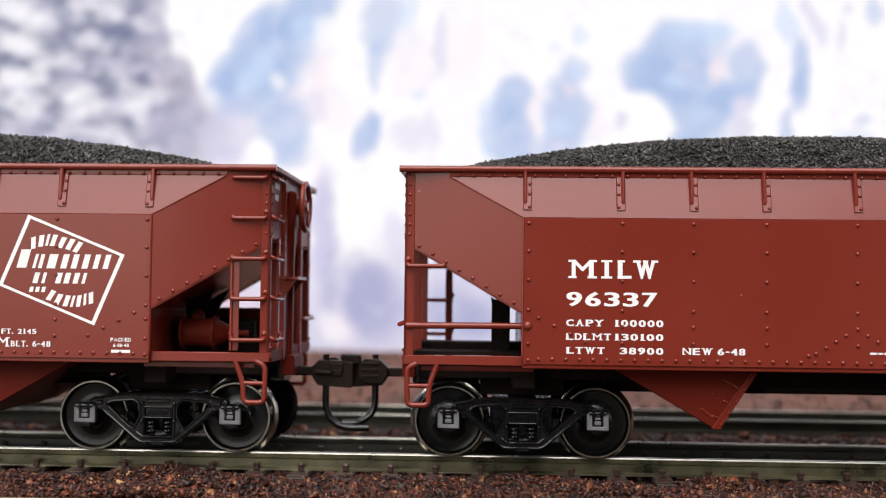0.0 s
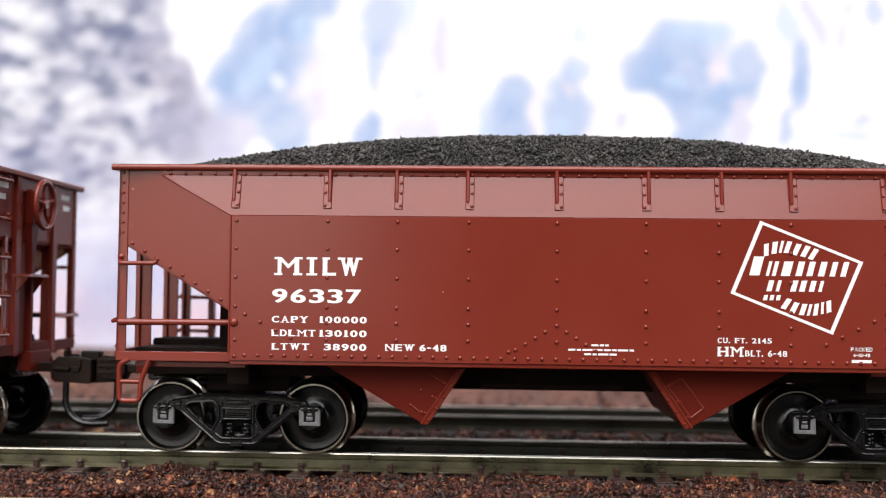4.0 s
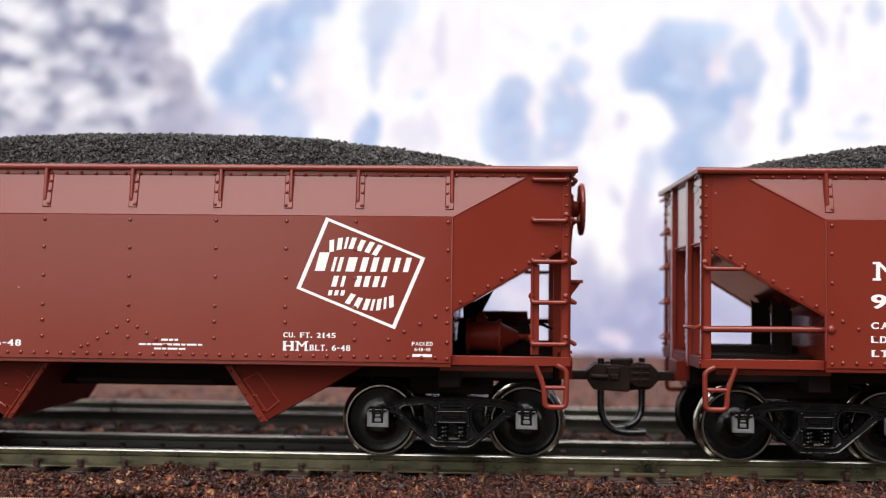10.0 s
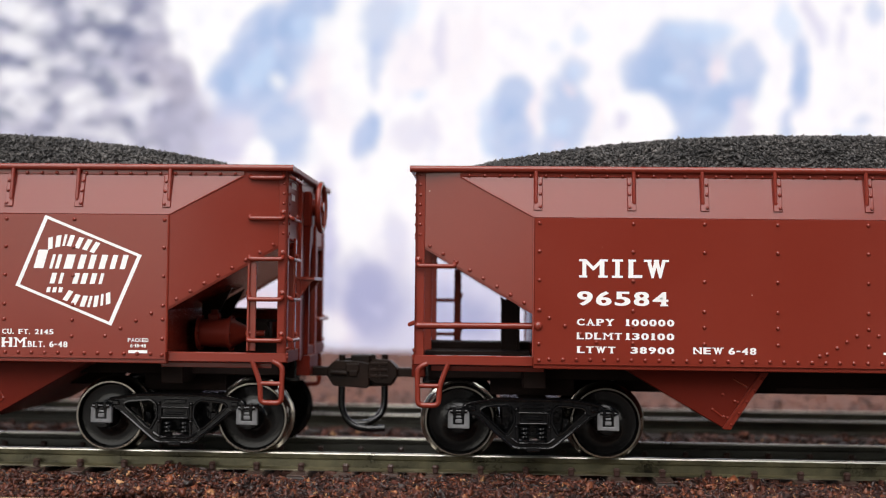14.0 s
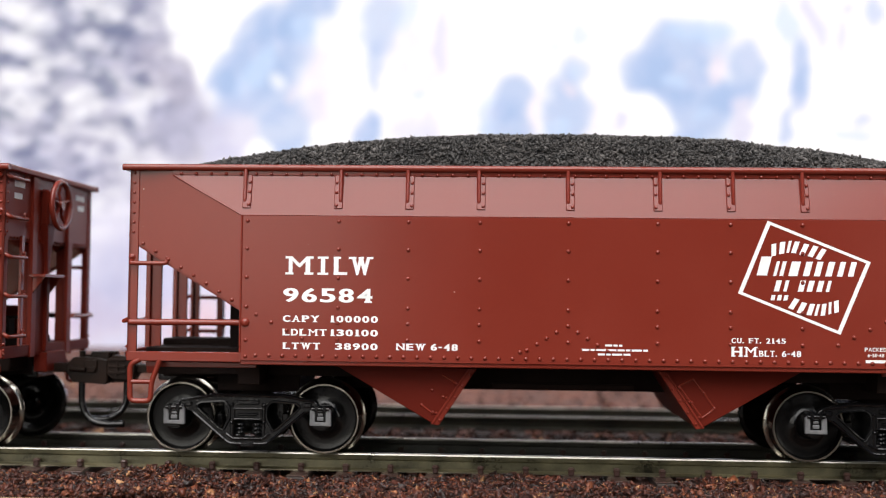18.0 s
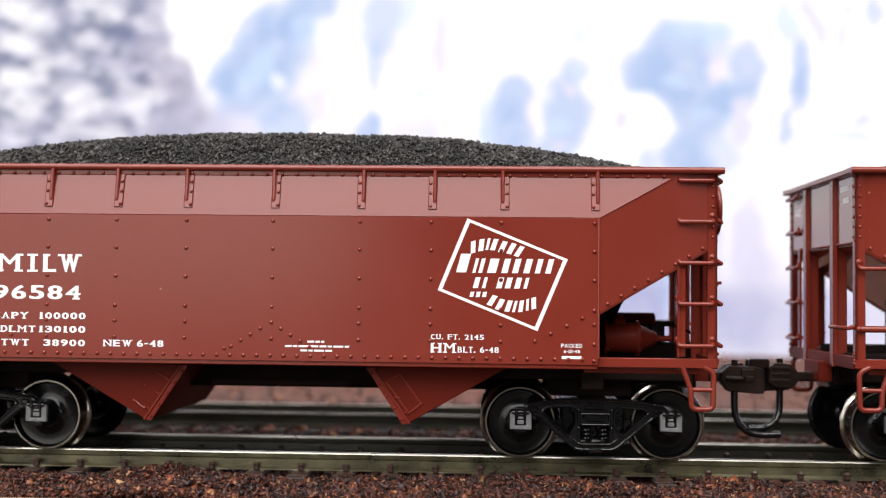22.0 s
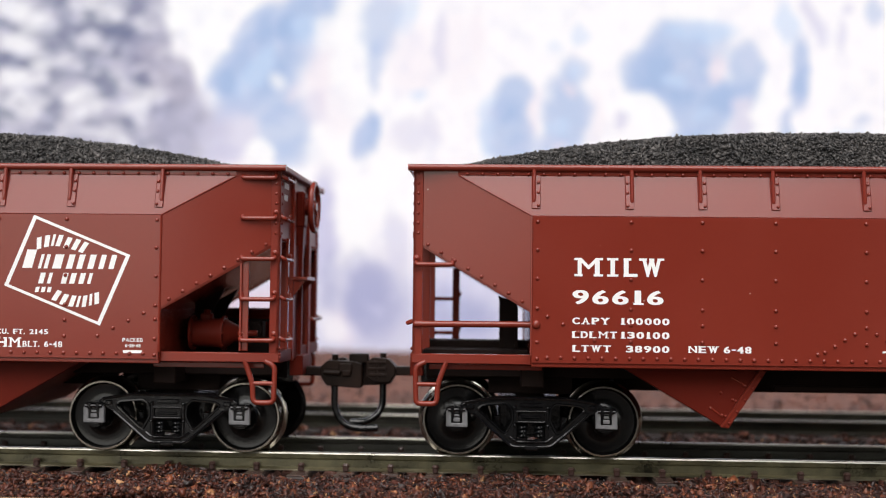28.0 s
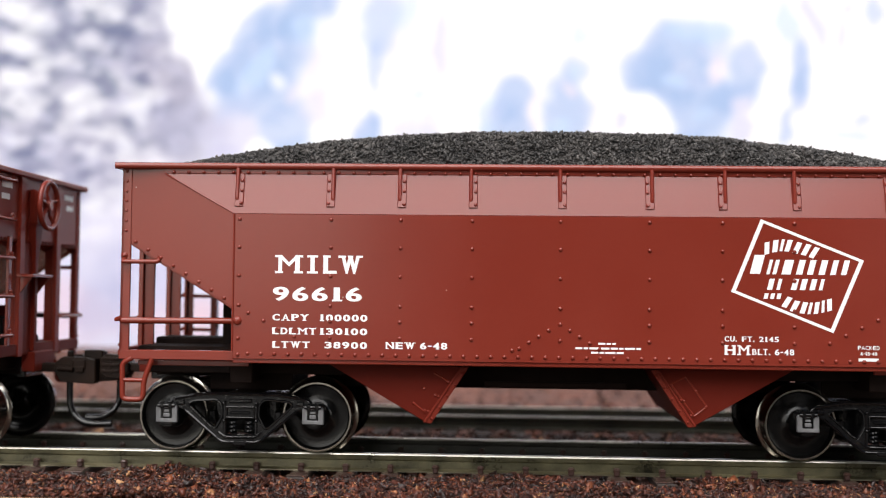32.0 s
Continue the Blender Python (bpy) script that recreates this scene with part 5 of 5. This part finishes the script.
    prof = [(-11.5, 0.02), (-11.5, 0.5), (-9.9, 0.55), (-9.85, 1.25), (-9.55, 1.4), (-9.2, 1.9), (-9.0, 3.0), (-9.2, R - 0.6), (-9.95, R - 0.46)] + rimmed + [(-7.6, R - 1.0), (-7.6, 1.2), (-7.3, 0.8), (0.0, 0.7)]
    mats = [1] * 9 + [0] * 7 + [1] * 6
    prof = prof + [(-y, r) for y, r in prof[-2::-1]]
    mats = mats + mats[::-1]
    bm = bmesh.new()
    lathe(bm, prof, 56, mats)
    wheel_mesh = finish(bm, "wheelset", [STEEL, WHEELBLACK])
    for a in (-HALF_BASE, HALF_BASE):
        again("wheelset", wheel_mesh, truck, mm(a, 0, WHEEL_R - DROP), "blackened wheels with bright steel treads on one axle")
    return truck


Y_INK = -SIDE - 0.03


def painted(name, car, rows, label, dx=0.0, dz=0.0, serif=True):
    bm = bmesh.new()
    for body, x0, x1, z0, z1, bold in rows:
        letters(bm, body, x0 + dx, x1 + dx, z0 + dz, z1 + dz, Y_INK, bold, serif)
    return part(name, bm, WHITE, car, label, smooth=False)


def patch(name, parent, x, z, w, h, lean=0.0, turn=0.0):
    """One plain leaning white block."""
    c, s = math.cos(radians(turn)), math.sin(radians(turn))
    bm, q = bmesh.new(), []
    for u, v in ((-0.5, -0.5), (0.5, -0.5), (0.5, 0.5), (-0.5, 0.5)):
        uu, vv = u * w + lean * v * h, v * h
        q.append(bm.verts.new((x + uu * c - vv * s, Y_INK, z + uu * s + vv * c)))
    bm.faces.new(q)
    return part(name, bm, WHITE, parent, smooth=False)


def build_marks(car, left, low, emblem, small):
    """The lettering of one car; each group of it sits a little off from car to car."""
    painted("capacity_lettering", car, [("CAPY", -36.5, -31.8, 17.4, 18.25, 0.02), ("100000", -30.4, -24.2, 17.4, 18.25, 0.02), ("LDLMT", -36.5, -30.8, 15.65, 16.5, 0.02), ("130100", -30.4, -24.2, 15.65, 16.5, 0.02),
                                       ("LTWT", -36.45, -31.6, 13.9, 14.75, 0.02), ("38900", -29.7, -24.2, 13.9, 14.75, 0.02), ("NEW", -21.8, -18.0, 13.95, 14.8, 0.02), ("6-48", -17.4, -13.9, 13.95, 14.8, 0.02)], "white weight lettering", left, low)
    painted("volume_lettering", car, [("CU. FT. 2145", 20.4, 27.2, 15.5, 16.15, 0.01), ("HM", 20.4, 23.65, 13.8, 15.05, 0.01), ("BLT. 6-48", 23.85, 29.1, 13.85, 14.6, 0.01)], "white volume and build date lettering", small)
    painted("packing_lettering", car, [("PACKED", 37.0, 39.7, 14.65, 15.15, 0.02), ("6-18-48", 37.35, 39.4, 13.95, 14.4, 0.02)], "small white bearing date lettering", small, 0, False)
    patch("print_bar", car, 38.35 + small, 13.4, 2.5, 0.38)
    for x0, x1, z in ((4.5, 6.7, 15.0), (1.6, 9.9, 14.4), (3.6, 7.7, 13.85)):
        x, k = x0, 0
        while x < x1 - 0.3:
            w = min((0.9, 0.55, 1.3, 1.1)[k % 4], x1 - x)
            patch("print_bar", car, x + w / 2 + small, z, w, 0.25, 0.0, 0.0)
            x += w + 0.16
            k += 1
    # tilted square emblem with rows of plain blocks
    bm = bmesh.new()
    pts = [Vector((25.73 + emblem, 31.05)), Vector((38.6 + emblem, 25.9)), Vector((34.8 + emblem, 16.7)), Vector((22.0 + emblem, 21.8))]
    mid = sum(pts, Vector((0, 0))) / 4
    inner = [p + (mid - p).normalized() * 0.62 for p in pts]
    for i in range(4):
        j = (i + 1) % 4
        bm.faces.new([bm.verts.new((p.x, Y_INK, p.y)) for p in (pts[i], pts[j], inner[j], inner[i])])
    outline = part("emblem_frame", bm, WHITE, car, "white tilted square outline", smooth=False)

    def block(x, z, w, h, turn):
        """One plain leaning block."""
        patch("emblem_block", outline, x + emblem, z, w, h, 0.26, turn)

    # five rows of plain blocks: an arch, a tall row, a short row, a small one and a sagging one
    for x, w, z, turn in ((26.5, 0.62, 27.35, 14), (27.55, 0.66, 27.62, 8), (28.4, 0.36, 27.75, 2), (29.2, 0.62, 27.7, -4), (30.3, 0.66, 27.42, -10), (31.4, 0.66, 27.2, -14), (32.4, 0.64, 26.85, -18)):
        block(x, z, w, 1.5, turn)
    block(25.3, 25.3, 1.3, 2.4, 0)
    for x, w in ((26.85, 0.4), (27.65, 0.5), (29.1, 1.15), (30.75, 0.8), (32.1, 0.76), (33.55, 0.8), (34.95, 0.68), (36.3, 0.7)):
        block(x, 24.98, w, 1.85, 0)
    for x, w in ((27.0, 0.66), (28.05, 0.44), (30.0, 0.7), (31.1, 0.7), (32.3, 0.68), (33.35, 0.44)):
        block(x, 22.8, w, 1.4, 0)
    for x in (26.4, 27.2, 28.0):
        block(x, 21.3, 0.5, 0.68, 2)
    for x, w, z, turn in ((29.0, 0.66, 20.55, -18), (30.0, 0.68, 20.05, -12), (31.1, 0.64, 19.85, -4), (31.9, 0.36, 19.8, 0), (32.7, 0.56, 19.85, 6), (33.5, 0.36, 20.05, 12), (34.3, 0.62, 20.25, 16)):
        block(x, z, w, 1.45, turn)
    for e in (-1, 1):
        for s in (-1, 1):
            for z, w in ((35.2, 3.4), (33.6, 2.6)):
                bm = bmesh.new()
                bm.faces.new([bm.verts.new((e * (END + 0.03), s * y, zz)) for y, zz in ((-12.9, z), (-12.9 + w, z), (-12.9 + w, z + 0.8), (-12.9, z + 0.8))])
                part("end_mark", bm, WHITE, car, "small white mark on the end sheet", smooth=False)


def coal_height(x, y):
    """The heap over the car's sides."""
    u, v = (x + 1.0) / 56.5, y / 15.0
    r = min(1.0, abs(u) ** 2.4)
    return 36.9 + 6.6 * (1 - r) * (1 - 0.9 * abs(v) ** 3) + 0.22 * noise.noise((x * 0.16, y * 0.16, 0)) - 0.5 * v * v


def build_coal():
    bm = bmesh.new()
    nx, ny = 110, 30
    grid = [[bm.verts.new((x, y, coal_height(x, y) - 0.3 + 0.25 * noise.noise((x * 1.3, y * 1.3, 5)))) for y in (-15.0 + 30.0 * j / ny for j in range(ny + 1))] for x in (-56.5 + 113.0 * i / nx for i in range(nx + 1))]
    for i in range(nx):
        for j in range(ny):
            bm.faces.new((grid[i][j], grid[i + 1][j], grid[i + 1][j + 1], grid[i][j + 1]))
    v0 = np.array([v.co[:] for v in bm.verts])
    bm.verts.index_update()
    f0 = np.array([[q[a].index for a in t] for q in ([*f.verts] for f in bm.faces) for t in ((0, 1, 2), (0, 2, 3))])
    bm.free()

    def place(rng, n):
        x, y = rng.uniform(-55.5, 55.5, n), -14.9 + 23.5 * rng.uniform(0, 1, n) ** 1.25
        z = np.array([coal_height(a, b) for a, b in zip(x, y)])
        return np.stack([x, y, z + rng.uniform(-0.2, 0.26, n)], 1)

    v, f = lumps(44000, place, 0.125, 0.8, 7, 0.45, 0.7, 0.45)
    me = cloud("coal_load", np.concatenate([v0, v]), np.concatenate([f0, f + len(v0)]), COAL)
    ob = new("coal_load", me)
    tagged(ob, "heaped load of dark grey crushed coal in the hopper car", "coal", group="coal loads", kind="stuff")
    return ob


def build_car():
    car = tagged(new("hopper_car"), "oxide-red twin hopper freight car with white lettering on the rails", "freight car", group="coal train")
    build_sides(car)
    build_ends(car)
    build_ladders(car)
    build_hoppers(car)
    build_brakes(car)
    build_couplers(car)
    first = build_truck(car, -TRUCK_X)
    for o in (first,):
        t = o.copy()
        scene.collection.objects.link(t)
        t.matrix_basis = mm(TRUCK_X + 0.3, 0, 0)
        for c in o.children:
            d = c.copy()
            scene.collection.objects.link(d)
            d.parent = t
    return car


# ---- motion of the train ----
CAR_X = (-86.4, 45.9, 177.3, 309.45)
CAR_Z = (-0.06, -0.08, -0.08, 0.12)
LOAD_Z = (0.0, -0.05, 0.1, 0.45)
ROLLED_A = [(0, 0), (0.5, 4.81), (1, 9.51), (1.5, 14.33), (2, 19.35), (2.5, 24.19), (3, 28.84), (3.5, 33.32), (4, 37.8), (4.5, 42.3), (5, 46.85), (5.5, 51.37), (6, 55.96), (6.5, 60.73), (7, 65.41), (7.5, 70.16), (8, 74.32),
            (8.5, 79.42), (9, 84.14), (9.5, 88.82), (10, 93.17), (10.5, 97.83), (11, 102.29), (11.5, 106.59), (12, 111.31), (12.5, 116.11), (13, 120.87), (13.5, 125.42), (14, 130.04), (14.5, 134.61), (15, 139.3), (15.5, 144.1), (16, 148.95)]
ROLLED_B = [(16.5, 153.8), (17, 158.33), (17.5, 163.08), (18, 167.76), (18.5, 172.06), (19, 177.12), (19.5, 181.96), (20, 186.96), (20.5, 192.11), (21, 196.78), (21.5, 201.67), (22, 205.84), (22.5, 210.92), (23, 215.54), (23.5, 220.12), (24, 225.07),
            (24.5, 229.84), (25, 234.53), (25.5, 238.85), (26, 243.5), (26.5, 248.3), (27, 253.05), (27.5, 257.81), (28, 262.44), (28.5, 267.35), (29, 271.98), (29.5, 277.14), (30, 282.13), (30.5, 286.82), (31, 291.89), (31.5, 296.7), (32, 300.92)]
ROLLED = ROLLED_A + ROLLED_B


def motions():
    for k, (car, load) in enumerate(zip(cars, loads)):
        x = CAR_X[k]
        for ob, z in ((car, CAR_Z[k]), (load, LOAD_Z[k])):
            walk(ob, [(t, mm(x - d, 0, z)) for t, d in ROLLED])
        for ob in car.children_recursive:
            if ob.name.split(".")[0] == "wheelset":
                a = ob.location.x / MM
                walk(ob, [(t, mm(a, 0, WHEEL_R - DROP, 0, -math.degrees(d / WHEEL_R), 0)) for t, d in ROLLED])


# ---- put the place together ----
build_ground()
build_backdrop()
build_table()
build_blockers()
build_track(0, True)
build_track(50, False)
build_ballast()
first_car, first_load = build_car(), build_coal()
cars, loads = [first_car], [first_load]
for k in range(1, 4):
    cars.append(copy_thing(first_car, mm(CAR_X[k], 0, 0)))
    loads.append(copy_thing(first_load, mm(CAR_X[k], 0, 0)))
for car, number, left, low, emblem, small in zip(cars, ("", "96337", "96584", "96616"), (0, 0, 0, -0.35), (0, 0, 0.1, 0.05), (0, 0, -0.5, -0.35), (0, 0, 0.3, 0.45)):
    build_marks(car, left, low, emblem, small)
    if number:
        painted("reporting_lettering", car, [("M", -36.2, -32.7, 23.5, 25.85, 0.014), ("I", -32.1, -30.7, 23.5, 25.85, 0.02), ("L", -30.0, -28.25, 23.5, 25.85, 0.014), ("W", -28.0, -24.95, 23.5, 25.85, 0.018), (number, -36.5, -24.95, 19.95, 21.75, 0.014)], "large white car letters and number", left, low)
motions()
